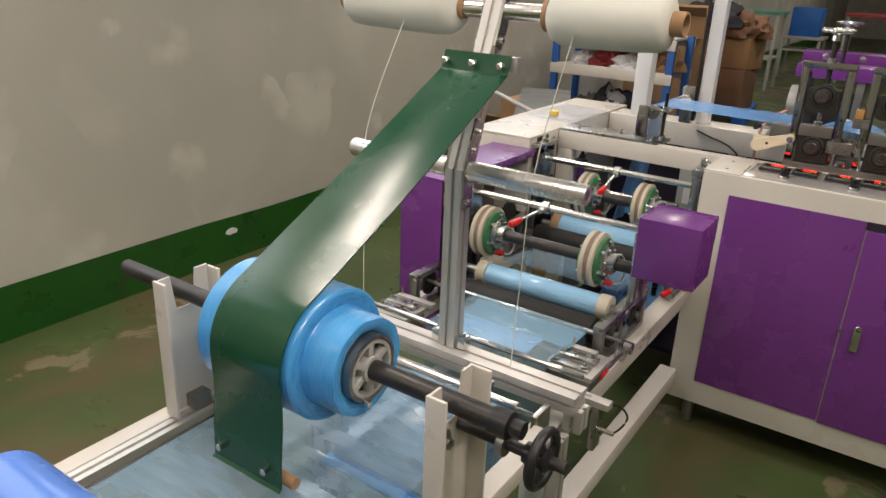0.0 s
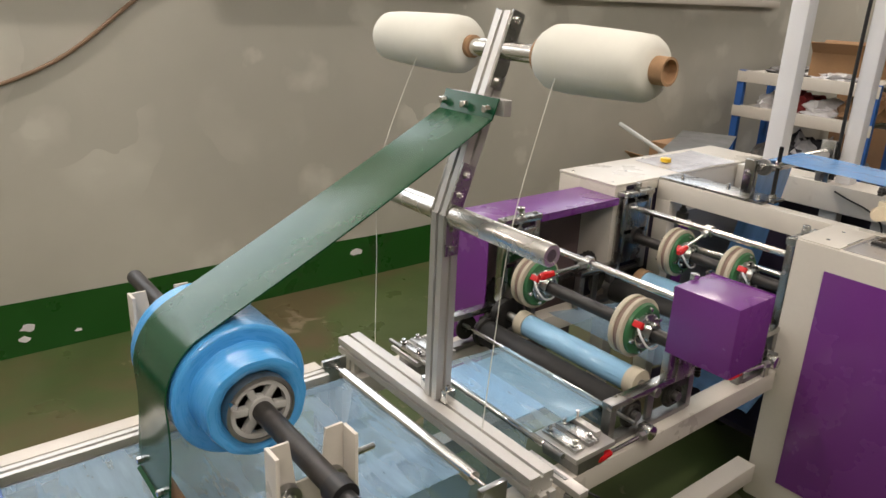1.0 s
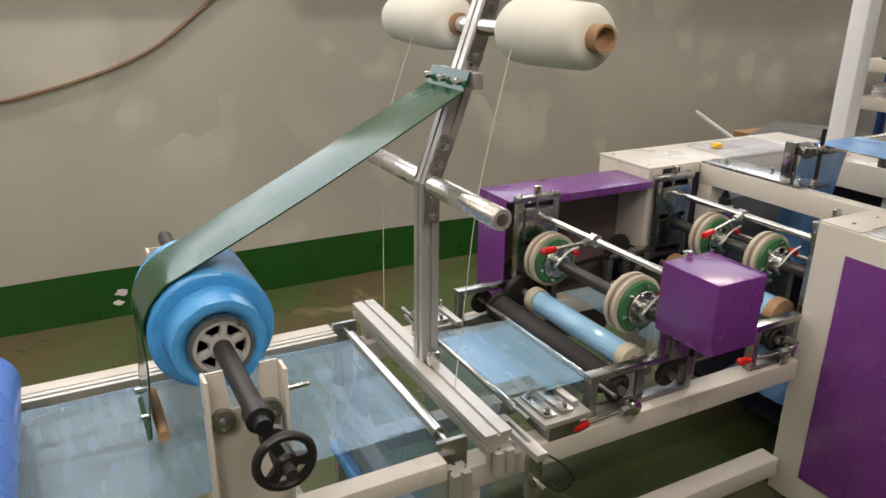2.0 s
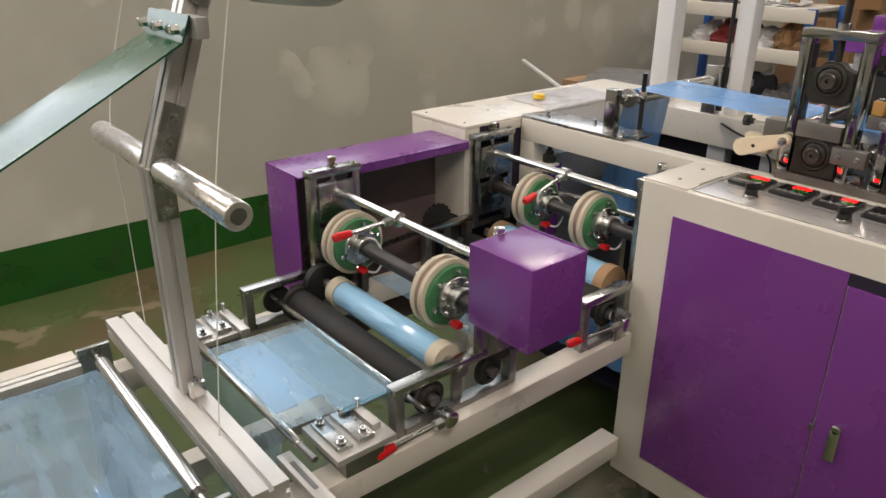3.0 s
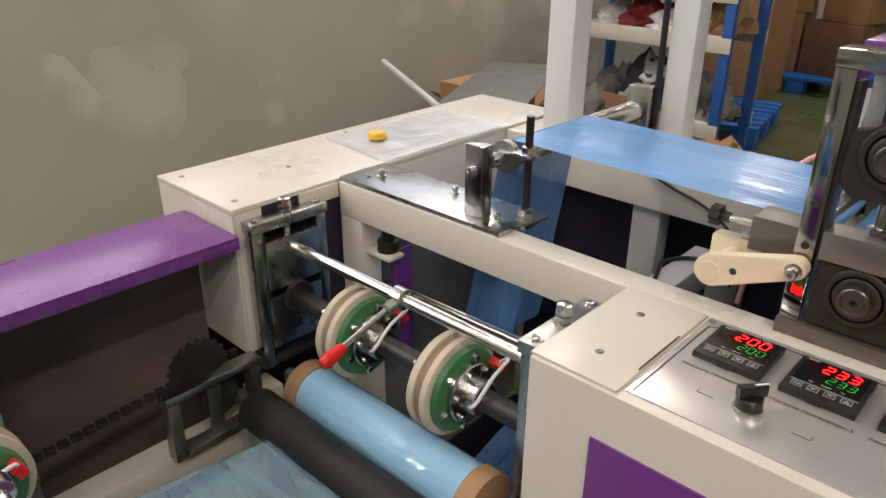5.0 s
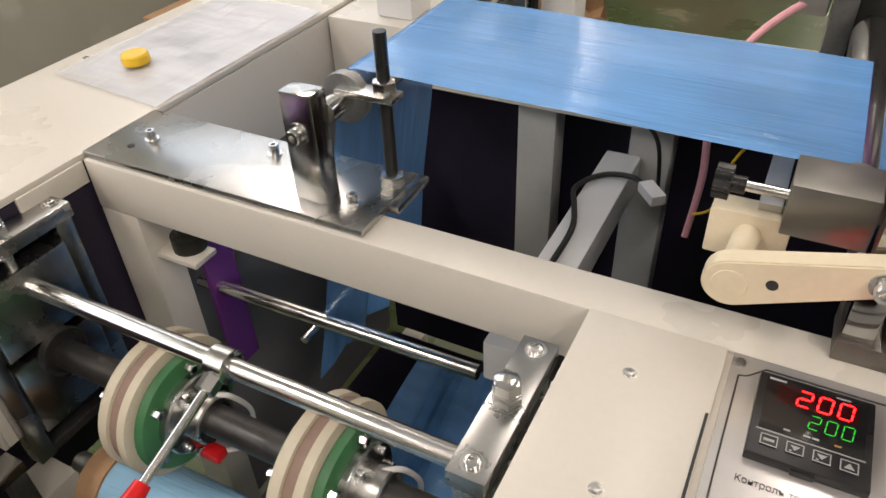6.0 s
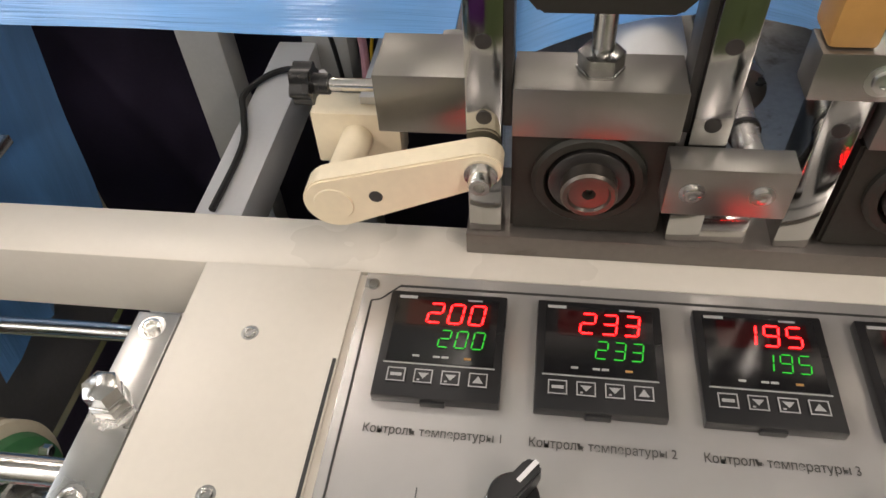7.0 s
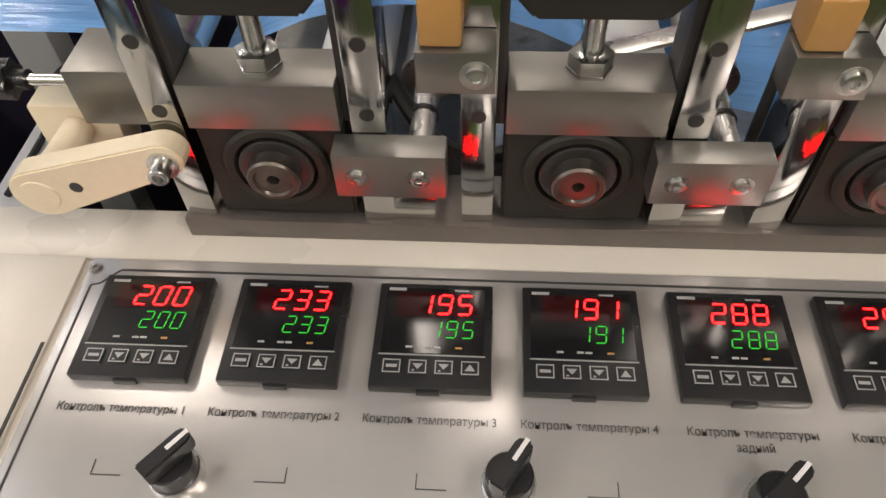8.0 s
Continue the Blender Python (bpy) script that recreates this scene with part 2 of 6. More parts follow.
def lathe(bm, prof, at, axis="x", seg=32):
    """Turns a profile of (distance along the axis, radius) round an axis through at."""
    m = Matrix.Translation(at) @ AX[axis]
    rings = []
    for a, r in prof:
        rings.append([bm.verts.new(m @ Vector((r * math.cos(k * math.tau / seg), r * math.sin(k * math.tau / seg), a))) for k in range(seg)])
    for p, q in zip(rings, rings[1:]):
        for k in range(seg):
            bm.faces.new((p[k], p[(k + 1) % seg], q[(k + 1) % seg], q[k]))
    for ring in (rings[0], rings[-1]):
        bm.faces.new(ring)
    bmesh.ops.recalc_face_normals(bm, faces=bm.faces)
    return bm


def prism(bm, pts, axis, a, b):
    """A closed outline of two coordinates, pushed along an axis from a to b."""
    def at(p, q):
        u, v = p
        return {"x": (q, u, v), "y": (u, q, v), "z": (u, v, q)}[axis]
    lo, hi = [bm.verts.new(at(p, a)) for p in pts], [bm.verts.new(at(p, b)) for p in pts]
    n = len(pts)
    for k in range(n):
        bm.faces.new((lo[k], lo[(k + 1) % n], hi[(k + 1) % n], hi[k]))
    bm.faces.new(lo), bm.faces.new(hi)
    bmesh.ops.recalc_face_normals(bm, faces=bm.faces)
    return bm


def sheet(bm, rows, thick=0.0):
    """A bent sheet through rows of points; thick gives it a body."""
    grid = [[bm.verts.new(p) for p in row] for row in rows]
    fs = []
    for a, b in zip(grid, grid[1:]):
        for k in range(len(a) - 1):
            fs.append(bm.faces.new((a[k], a[k + 1], b[k + 1], b[k])))
    if thick:
        bmesh.ops.recalc_face_normals(bm, faces=fs)
        bmesh.ops.solidify(bm, geom=fs, thickness=thick)
        bmesh.ops.recalc_face_normals(bm, faces=bm.faces)
    return bm


def tube(bm, pts, r, seg=8):
    """A bent round wire through points, smoothed."""
    P = [Vector(p) for p in pts]
    fine = []
    for k in range(len(P) - 1):
        p0, p1, p2, p3 = P[max(0, k - 1)], P[k], P[k + 1], P[min(len(P) - 1, k + 2)]
        for s in range(6):
            u = s / 6
            fine.append(0.5 * ((2 * p1) + (p2 - p0) * u + (2 * p0 - 5 * p1 + 4 * p2 - p3) * u * u + (3 * p1 - p0 - 3 * p2 + p3) * u ** 3))
    fine.append(P[-1])
    rings = []
    for k, p in enumerate(fine):
        d = (fine[min(k + 1, len(fine) - 1)] - fine[max(k - 1, 0)]).normalized()
        s = d.cross(Vector((0.31, 0.22, 0.92))).normalized()
        w = d.cross(s)
        rings.append([bm.verts.new(p + r * (math.cos(j * math.tau / seg) * s + math.sin(j * math.tau / seg) * w)) for j in range(seg)])
    for a, b in zip(rings, rings[1:]):
        for j in range(seg):
            bm.faces.new((a[j], a[(j + 1) % seg], b[(j + 1) % seg], b[j]))
    bm.faces.new(rings[0]), bm.faces.new(rings[-1])
    bmesh.ops.recalc_face_normals(bm, faces=bm.faces)
    return bm


def B(*boxes, bev=0.0015):
    bm = bmesh.new()
    for b in boxes:
        box(bm, *b, bev=bev)
    return bm


def R(a, b, r, seg=20, r2=None):
    return rod(bmesh.new(), a, b, r, seg, r2)


def L(prof, at, axis="x", seg=32):
    return lathe(bmesh.new(), prof, at, axis, seg)


def T(pts, r, seg=8):
    return tube(bmesh.new(), pts, r, seg)


def mesh_of(name, bm, mat, o=(0, 0, 0)):
    bmesh.ops.translate(bm, vec=tuple(-c for c in o), verts=bm.verts)
    me = bpy.data.meshes.new(name)
    bm.to_mesh(me)
    bm.free()
    me.shade_smooth()
    me.set_sharp_from_angle(angle=radians(38))
    me.materials.append(mat)
    return me


def thing(name, at, label, category, group=""):
    """An Empty at the base of a thing; its parts are given in world places."""
    ob = new(name)
    ob.empty_display_size = 0.05
    ob.location = at
    ORG[ob.name] = tuple(at)
    return tagged(ob, label, category, group)


def part(name, bm, mat, parent, label=""):
    o = ORG[parent.name]
    ob = new(name, mesh_of(name, bm, mat, o))
    ob.parent = parent
    ORG[ob.name] = o
    return tagged(ob, label)


def solo(name, bm, mat, label, category, at=None, group="", kind=""):
    """A thing of one mesh."""
    o = at or (0, 0, 0)
    ob = new(name, mesh_of(name, bm, mat, o))
    ob.location = o
    ORG[ob.name] = tuple(o)
    return tagged(ob, label, category, group, kind)


def struct(name, bm, mat, label):
    return solo(name, bm, mat, label, "", kind="structure")


def bolt(bm, at, r, h, axis="z", sign=1, hexa=False):
    """A cap screw with a socket, or a hexagon bolt, sitting on a face."""
    s = sign
    if hexa:
        return lathe(bm, [(0, r * 1.05), (s * h * 0.12, r * 1.05), (s * h * 0.14, r), (s * h * 0.9, r), (s * h, r * 0.8)], at, axis, 6)
    return lathe(bm, [(0, r * 1.5), (s * h * 0.15, r * 1.5), (s * h * 0.16, r), (s * h * 0.9, r), (s * h, r * 0.9), (s * h, r * 0.5), (s * h * 0.5, r * 0.45)], at, axis, 16)

# ---- room ----
WX, EX, SY, NY, CZ = -2.72, 6.5, -4.0, 24.0, 3.6
struct("floor", B((WX - 0.3, EX + 0.3, SY - 0.3, NY + 0.3, -0.2, 0.0), bev=0), FLOOR, "worn dark green painted concrete floor")
struct("ceiling", B((WX - 0.3, EX + 0.3, SY - 0.3, NY + 0.3, CZ, CZ + 0.2), bev=0), WHITE, "plain white ceiling")
WIN = [(-0.10, 1.20), (1.62, 2.93), (3.53, 5.92)]
bm = bmesh.new()
WZ0, WZ1 = 1.47, 2.85
box(bm, WX - 0.2, WX, SY, NY, 0, WZ0)
box(bm, WX - 0.2, WX, SY, NY, WZ1, CZ)
ys = [SY, *(v for w in WIN for v in w), NY]
for a, b in zip(ys[::2], ys[1::2]):
    box(bm, WX - 0.2, WX, a, b, WZ0, WZ1)
wall_west = struct("wall_west", bm, WALL, "grey plaster wall with pale filler patches")
struct("wall_north", B((WX, EX, NY, NY + 0.2, 0, CZ), bev=0), WALL, "grey plaster end wall")
struct("wall_south", B((WX, EX, SY - 0.2, SY, 0, CZ), bev=0), WALL, "grey plaster wall behind the walkway")
struct("wall_east", B((EX, EX + 0.2, SY, NY, 0, CZ), bev=0), WALL, "grey plaster side wall")
bm = bmesh.new()
rows = []
for k in range(61):
    y = SY + (NY - SY) * k / 60
    w = 0.004 * math.sin(k * 2.1) + 0.003 * math.sin(k * 5.3)
    rows.append([(WX + 0.003, y, 0.001), (WX + 0.003, y, 0.225 + w)])
sheet(bm, rows)
struct("baseboard", bm, SKIRT, "dark green painted band along the wall foot")


def chips(y, z, s, seed):
    """A flake of bare plaster in the green band."""
    rnd = random.Random(seed)
    bm = bmesh.new()
    pts = [(y + s * (0.7 + 0.5 * rnd.random()) * math.cos(a * math.tau / 9), z + 0.6 * s * (0.6 + 0.6 * rnd.random()) * math.sin(a * math.tau / 9)) for a in range(9)]
    prism(bm, pts, "x", WX + 0.003, WX + 0.006)
    return solo("paint_chip", bm, PAPER, "bare white chip in the green wall band", "paint chip", group="chips in the wall band")


for k, (y, z, s) in enumerate(((2.27, 0.15, 0.034), (0.75, 0.115, 0.03), (0.73, 0.07, 0.022), (0.93, 0.06, 0.014))):
    chips(y, z, s, k)
for k, (a, b) in enumerate(WIN):
    w = thing("window_%d" % (k + 1), (WX - 0.1, (a + b) / 2, WZ0), "cream painted window with a projecting sill", "window")
    w["kind"] = "structure"
    part("window_sill", B((WX - 0.18, WX + 0.05, a - 0.05, b + 0.05, WZ0 - 0.045, WZ0 + 0.0), bev=0.004), CREAM, w)
    f = 0.05
    part("window_frame", B((WX - 0.13, WX - 0.08, a, b, WZ1 - f, WZ1), (WX - 0.13, WX - 0.08, a, b, WZ0, WZ0 + f), (WX - 0.13, WX - 0.08, a, a + f, WZ0 + f, WZ1 - f),
                           (WX - 0.13, WX - 0.08, b - f, b, WZ0 + f, WZ1 - f), (WX - 0.13, WX - 0.08, (a + b) / 2 - f / 2, (a + b) / 2 + f / 2, WZ0 + f, WZ1 - f)), CREAM, w)
    for c, d in ((a + f, (a + b) / 2 - f / 2), ((a + b) / 2 + f / 2, b - f)):
        p = part("pane", B((WX - 0.108, WX - 0.102, c, d, WZ0 + f, WZ1 - f), bev=0), GLASS, w)
        p.visible_shadow = False
lamp0 = None
for lx, ly in TUBES:
    if lamp0 is None:
        lamp0 = thing("ceiling_light", (lx, ly, LIGHT_Z), "unseen white twin tube ceiling light, lit", "ceiling light", "ceiling lights")
        part("housing", B((lx - 0.08, lx + 0.08, ly - 0.64, ly + 0.64, LIGHT_Z, LIGHT_Z + 0.06), (lx - 0.01, lx + 0.01, ly - 0.5, ly - 0.48, LIGHT_Z + 0.06, CZ), (lx - 0.01, lx + 0.01, ly + 0.48, ly + 0.5, LIGHT_Z + 0.06, CZ)), WHITE, lamp0)
        for s in (-0.04, 0.04):
            part("tube", R((lx + s, ly - 0.6, LIGHT_Z - 0.02), (lx + s, ly + 0.6, LIGHT_Z - 0.02), 0.013, 12), TUBE, lamp0)
    else:
        copy_thing(lamp0, pose(lx, ly, LIGHT_Z))
# cable hanging on the wall
solo("wall_cable", T([(WX + 0.012, -0.6, 0.93), (WX + 0.012, 0.2, 0.955), (WX + 0.012, 0.569, 1.006), (WX + 0.012, 0.968, 1.141), (WX + 0.012, 1.286, 1.372), (WX + 0.012, 1.42, 1.46), (WX + 0.012, 1.5, 1.75)], 0.008), TAN,
     "tan cable sagging along the plaster wall", "cable")

# ---- unwinding end of the machine ----
CX = -0.745
RL, RR = -1.0625, -0.483


def slot_profile(name, x0, x1, y0, y1, z0, z1, along, parent, label=""):
    """An aluminium extrusion with a groove along each long face."""
    g, d = 0.008, 0.007
    def outline(a0, a1, b0, b1):
        ma, mb = (a0 + a1) / 2, (b0 + b1) / 2
        return [(a0, b0), (ma - g / 2, b0), (ma - g / 2, b0 + d), (ma + g / 2, b0 + d), (ma + g / 2, b0), (a1, b0),
                (a1, mb - g / 2), (a1 - d, mb - g / 2), (a1 - d, mb + g / 2), (a1, mb + g / 2), (a1, b1),
                (ma + g / 2, b1), (ma + g / 2, b1 - d), (ma - g / 2, b1 - d), (ma - g / 2, b1), (a0, b1),
                (a0, mb + g / 2), (a0 + d, mb + g / 2), (a0 + d, mb - g / 2), (a0, mb - g / 2)]
    bm = bmesh.new()
    if along == "x":
        prism(bm, outline(y0, y1, z0, z1), "x", x0, x1)
    elif along == "y":
        prism(bm, outline(x0, x1, z0, z1), "y", y0, y1)
    else:
        prism(bm, outline(x0, x1, y0, y1), "z", z0, z1)
    return part(name, bm, ALU, parent, label)


frame_u = thing("unwind_stand", (CX, 1.7, 0), "cream painted steel frame of a film machine with aluminium profiles", "unwind stand")
for x in (RL, RR):
    part("rail", B((x - 0.0275, x + 0.0275, 1.20, 2.198, 0.47, 0.525), bev=0.004), CREAM, frame_u)
    part("lower_rail", B((x - 0.0275, x + 0.0275, 1.248, 2.198, 0.17, 0.225), bev=0.004), CREAM, frame_u)
    part("leg", B((x - 0.025, x + 0.025, 1.20, 1.248, 0, 0.469), bev=0.004), CREAM, frame_u)
part("rear_leg", B((RL - 0.0275, RL + 0.0275, 2.2, 2.25, 0, 0.56), bev=0.004), CREAM, frame_u)
part("cross_rail", B((RL + 0.028, RR - 0.028, 1.2, 1.248, 0.17, 0.225), bev=0.004), CREAM, frame_u)
slot_profile("cross_profile", -1.10, -0.415, 1.228, 1.288, 0.58, 0.62, "x", frame_u)
for x in (-1.08, -0.425):
    slot_profile("upright", x - 0.02, x + 0.02, 1.25, 1.29, 0.526, 0.579, "z", frame_u)
    slot_profile("upright", x - 0.02, x + 0.02, 1.155, 1.195, 0.0, 0.56, "z", frame_u)
for x in (-1.02, -0.47):
    part("base_rail", B((x - 0.06 if x < -0.9 else x + 0.01, x - 0.022 if x < -0.9 else x + 0.05, -0.5, 1.15, 0.545, 0.585), bev=0.003), CREAM, frame_u)
    xx = x - 0.02 if x < -0.9 else x + 0.008
    slot_profile("base_profile", xx, xx + 0.03 if x > -0.9 else xx + 0.032, -0.5, 1.15, 0.545, 0.583, "y", frame_u)
    part("base_leg", B((x - 0.04, x, -0.45, -0.41, 0, 0.544), bev=0.003), CREAM, frame_u)
part("base_cross_bar", B((-1.0, -0.47, 0.93, 0.97, 0.30, 0.34), bev=0.003), CREAM, frame_u)
# side brackets that carry the film roller
for x, s in ((-1.045, 1), (-0.465, -1)):
    part("roller_bracket", B((x - 0.006, x + 0.006, 1.15, 1.215, 0.52, 0.60)), STEEL, frame_u)

# thread arm
arm = thing("thread_arm", (CX, 1.268, 0.62), "bent aluminium profile arm carrying two thread spools", "thread arm")
slot_profile("post", CX - 0.02, CX + 0.02, 1.248, 1.288, 0.622, 1.035, "z", arm)
A0, A1 = Vector((CX, 1.268, 1.02)), Vector((CX, 1.407, 1.412))
bm = bmesh.new()
d = (A1 - A0)
g = 0.008
out = [(-0.02, -0.02), (-g / 2, -0.02), (-g / 2, -0.013), (g / 2, -0.013), (g / 2, -0.02), (0.02, -0.02), (0.02, -g / 2), (0.013, -g / 2), (0.013, g / 2), (0.02, g / 2), (0.02, 0.02), (g / 2, 0.02), (g / 2, 0.013), (-g / 2, 0.013), (-g / 2, 0.02), (-0.02, 0.02), (-0.02, g / 2), (-0.013, g / 2), (-0.013, -g / 2), (-0.02, -g / 2)]
prism(bm, out, "z", 0, d.length)
tilt = math.atan2(d.y, d.z)
bmesh.ops.transform(bm, matrix=Matrix.Translation(A0) @ Matrix.Rotation(-tilt, 4, "X"), verts=bm.verts)
part("boom", bm, ALU, arm)
for s in (-1, 1):
    x = CX + s * 0.0225
    bm = bmesh.new()
    u, v = math.sin(tilt), math.cos(tilt)
    prism(bm, [(1.252, 0.95), (1.286, 0.95), (1.286, 1.03), (1.286 + u * 0.10, 1.03 + v * 0.10), (1.252 + u * 0.11, 1.035 + v * 0.11), (1.252, 1.04)], "x", x - 0.0025, x + 0.0025)
    pl = part("joint_plate", bm, STEEL, arm)
    for (y, z) in ((1.269, 0.965), (1.269, 1.005), (1.269 + u * 0.045, 1.03 + v * 0.045), (1.269 + u * 0.085, 1.03 + v * 0.085)):
        part("screw", bolt(bmesh.new(), (x + s * 0.0025, y, z), 0.006, 0.007, "x", s), CHROME, pl)
    bm = bmesh.new()
    yy, zz = 1.268 + u * 0.345, 1.02 + v * 0.345
    pts = [(yy - u * 0.075 - 0.016 * v, zz - v * 0.075 + 0.016 * u), (yy - u * 0.075 + 0.016 * v, zz - v * 0.075 - 0.016 * u), (yy + u * 0.075 + 0.016 * v, zz + v * 0.075 - 0.016 * u), (yy + u * 0.075 - 0.016 * v, zz + v * 0.075 + 0.016 * u)]
    prism(bm, pts, "x", x - 0.0025, x + 0.0025)
    pl = part("axle_plate", bm, STEEL, arm)
    for k in (-0.06, 0.06):
        part("screw", bolt(bmesh.new(), (x + s * 0.0025, yy + u * k, zz + v * k), 0.006, 0.007, "x", s), CHROME, pl)
    part("foot_bracket", B((x + s * 0.003 - 0.0, x + s * 0.022, 1.255, 1.282, 0.622, 0.65) if s > 0 else (x - 0.022, x - 0.003, 1.255, 1.282, 0.622, 0.65)), CHROME, arm)
part("foot_screw", bolt(bmesh.new(), (CX + 0.034, 1.268, 0.65), 0.006, 0.008), CHROME, arm)
AY, AZ = 1.268 + math.sin(tilt) * 0.345, 1.02 + math.cos(tilt) * 0.345
for s in (-1, 1):
    part("spool_axle", R((CX + s * 0.026, AY, AZ), (CX + s * 0.30, AY, AZ), 0.0175, 28), CHROME, arm)
    part("guide_tube", L([(0, 0.021), (s * 0.26, 0.021), (s * 0.262, 0.0195), (s * 0.262, 0.012), (s * 0.25, 0.011)], (CX + s * 0.027, 1.272, 1.032)), SATINALU, arm, "polished guide tube")
    c = part("end_bearing", L([(0, 0.011), (s * 0.006, 0.011), (s * 0.006, 0.005)], (CX + s * 0.282, 1.272, 1.032)), DULL, arm)


def spool(s):
    """A large cone of white yarn on a cardboard core."""
    a = CX + s * (0.128 if s > 0 else 0.085)
    sp = thing("yarn_spool", (a + s * 0.12, AY, AZ), "fat spool of white yarn on a brown cardboard core", "yarn spool", "yarn spools")
    e = 0.0 if s > 0 else 0.06
    prof = [(0, 0.022), (0.002, 0.036), (0.010, 0.048), (0.028, 0.057), (0.06, 0.059), (0.14 + e, 0.057), (0.19 + e, 0.055), (0.222 + e, 0.053), (0.234 + e, 0.046), (0.239 + e, 0.034), (0.240 + e, 0.022)]
    part("yarn", L([(s * p, r) for p, r in prof], (a, AY, AZ), seg=40), YARN, sp)
    part("core", L([(s * p, r) for p, r in [(-0.010, 0.019), (-0.010, 0.034 if s > 0 else 0.0225), (0.0, 0.034 if s > 0 else 0.0225), (0.001, 0.0225), (0.264 + e, 0.0225), (0.264 + e, 0.0185), (0.25 + e, 0.018)]], (a, AY, AZ), seg=28), CORE, sp)
    return sp


spool(1), spool(-1)
solo("yarn_thread", T([(CX + 0.20, AY - 0.050, AZ - 0.03), (CX + 0.160, 1.30, 1.05), (CX + 0.163, 1.27, 0.80), (CX + 0.168, 1.25, 0.622)], 0.0011, 5), YARN, "thin white thread running down from the spool", "thread", group="threads")
solo("yarn_thread", T([(CX - 0.20, AY - 0.050, AZ - 0.03), (CX - 0.265, 1.285, 1.07), (CX - 0.272, 1.285, 0.85), (CX - 0.275, 1.285, 0.622)], 0.0011, 5), YARN, "thin white thread running down from the spool", "thread", group="threads")

# supply shaft, stands and roll
SHY, SHZ = 0.795, 0.832
for k, x in enumerate((-1.05, -0.437)):
    st = thing("shaft_stand", (x, SHY, 0.586), "cream steel channel stand with two ball bearings", "shaft stand", "shaft stands")
    bm = bmesh.new()
    prism(bm, [(SHY - 0.055, 0.587), (SHY + 0.055, 0.587), (SHY + 0.055, 0.87), (SHY + 0.028, 0.87), (SHY + 0.020, 0.80), (SHY - 0.020, 0.80), (SHY - 0.028, 0.87), (SHY - 0.055, 0.87)], "x", x - 0.002, x + 0.002)
    part("web", bm, CREAM, st)
    for s in (-1, 1):
        y = SHY + s * 0.0575
        part("flange", B((x - 0.002, x + 0.032, min(y, y + s * 0.004) - 0.001, max(y, y + s * 0.004) + 0.001, 0.587, 0.872 if s < 0 else 0.866), bev=0.001), CREAM, st)
        be = part("bearing", L([(0, 0.019), (0.012, 0.019), (0.012, 0.015), (0.0125, 0.008)], (x + (0.003 if k else -0.016), SHY + s * 0.036, 0.788), seg=24), DULL, st)
        part("hub_nut", bolt(bmesh.new(), (x + (0.0155 if k else -0.0165), SHY + s * 0.036, 0.788), 0.009, 0.012, "x", 1 if k else -1, True), STEEL, be)
    part("foot_bracket", B((x + 0.003, x + 0.03, SHY - 0.02, SHY + 0.02, 0.587, 0.615)), DULL, st)
    part("clamp_screw", R((x + 0.012, SHY + 0.064, 0.82), (x + 0.012, SHY + 0.10, 0.82), 0.005, 12), CHROME, st)

roll = thing("film_roll", (CX, SHY, SHZ), "roll of blue plastic film on a dark steel shaft", "film roll")
part("shaft", R((-1.228, SHY, SHZ), (-0.335, SHY, SHZ), 0.0165, 28), IRON, roll)
part("shaft_neck", L([(0, 0.0165), (0.002, 0.021), (0.03, 0.021), (0.032, 0.013), (0.05, 0.013)], (-0.365, SHY, SHZ)), PLASTIC, roll)
part("winding", L([(0, 0.055), (0.001, 0.108), (0.006, 0.112), (0.212, 0.112), (0.217, 0.108), (0.218, 0.104), (0.214, 0.084), (0.214, 0.055)], (-0.872, SHY, SHZ), seg=56), ROLLBLUE, roll)
bm = L([(0, 0.086), (0.004, 0.084), (0.055, 0.083), (0.062, 0.081), (0.064, 0.072), (0.06, 0.062), (0.045, 0.052)], (-0.657, SHY, SHZ), seg=56)
for v in bm.verts:
    a = math.atan2(v.co.z - SHZ, v.co.y - SHY)
    k = 1 + 0.018 * math.sin(3 * a + 1) + 0.010 * math.sin(11 * a + 40 * v.co.x)
    v.co.y, v.co.z = SHY + (v.co.y - SHY) * k, SHZ + (v.co.z - SHZ) * k
part("inner_winding", bm, ROLLBLUE, roll, "rumpled inner winding of blue film")
part("core_sleeve", L([(0, 0.056), (0.075, 0.056), (0.076, 0.050), (0.04, 0.049)], (-0.66, SHY, SHZ), seg=40), DULL, roll)
hub = part("hub", L([(0, 0.022), (0.03, 0.022), (0.03, 0.017)], (-0.612, SHY, SHZ), seg=28), GREYPLASTIC, roll)
part("hub_ring", L([(0.0, 0.049), (0.014, 0.049), (0.014, 0.042), (0.0, 0.042)], (-0.600, SHY, SHZ), seg=40), GREYPLASTIC, hub)
for k in range(6):
    a = k * math.tau / 6
    bm = bmesh.new()
    box(bm, -0.600, -0.587, -0.006, 0.006, 0.020, 0.043, 0.001)
    bmesh.ops.transform(bm, matrix=Matrix.Translation((0, SHY, SHZ)) @ Matrix.Rotation(a, 4, "X"), verts=bm.verts)
    part("spoke", bm, GREYPLASTIC, hub)
part("valve", R((-0.605, SHY - 0.018, SHZ - 0.044), (-0.572, SHY - 0.022, SHZ - 0.05), 0.005, 12), CHROME, hub)

# brake screw and handwheel below the shaft end
wheel = thing("brake_handwheel", (-0.30, 0.815, 0.785), "black moulded handwheel on a threaded brake spindle", "handwheel")
part("spindle", R((-0.432, 0.815, 0.785), (-0.255, 0.815, 0.785), 0.009, 20), IRON, wheel)
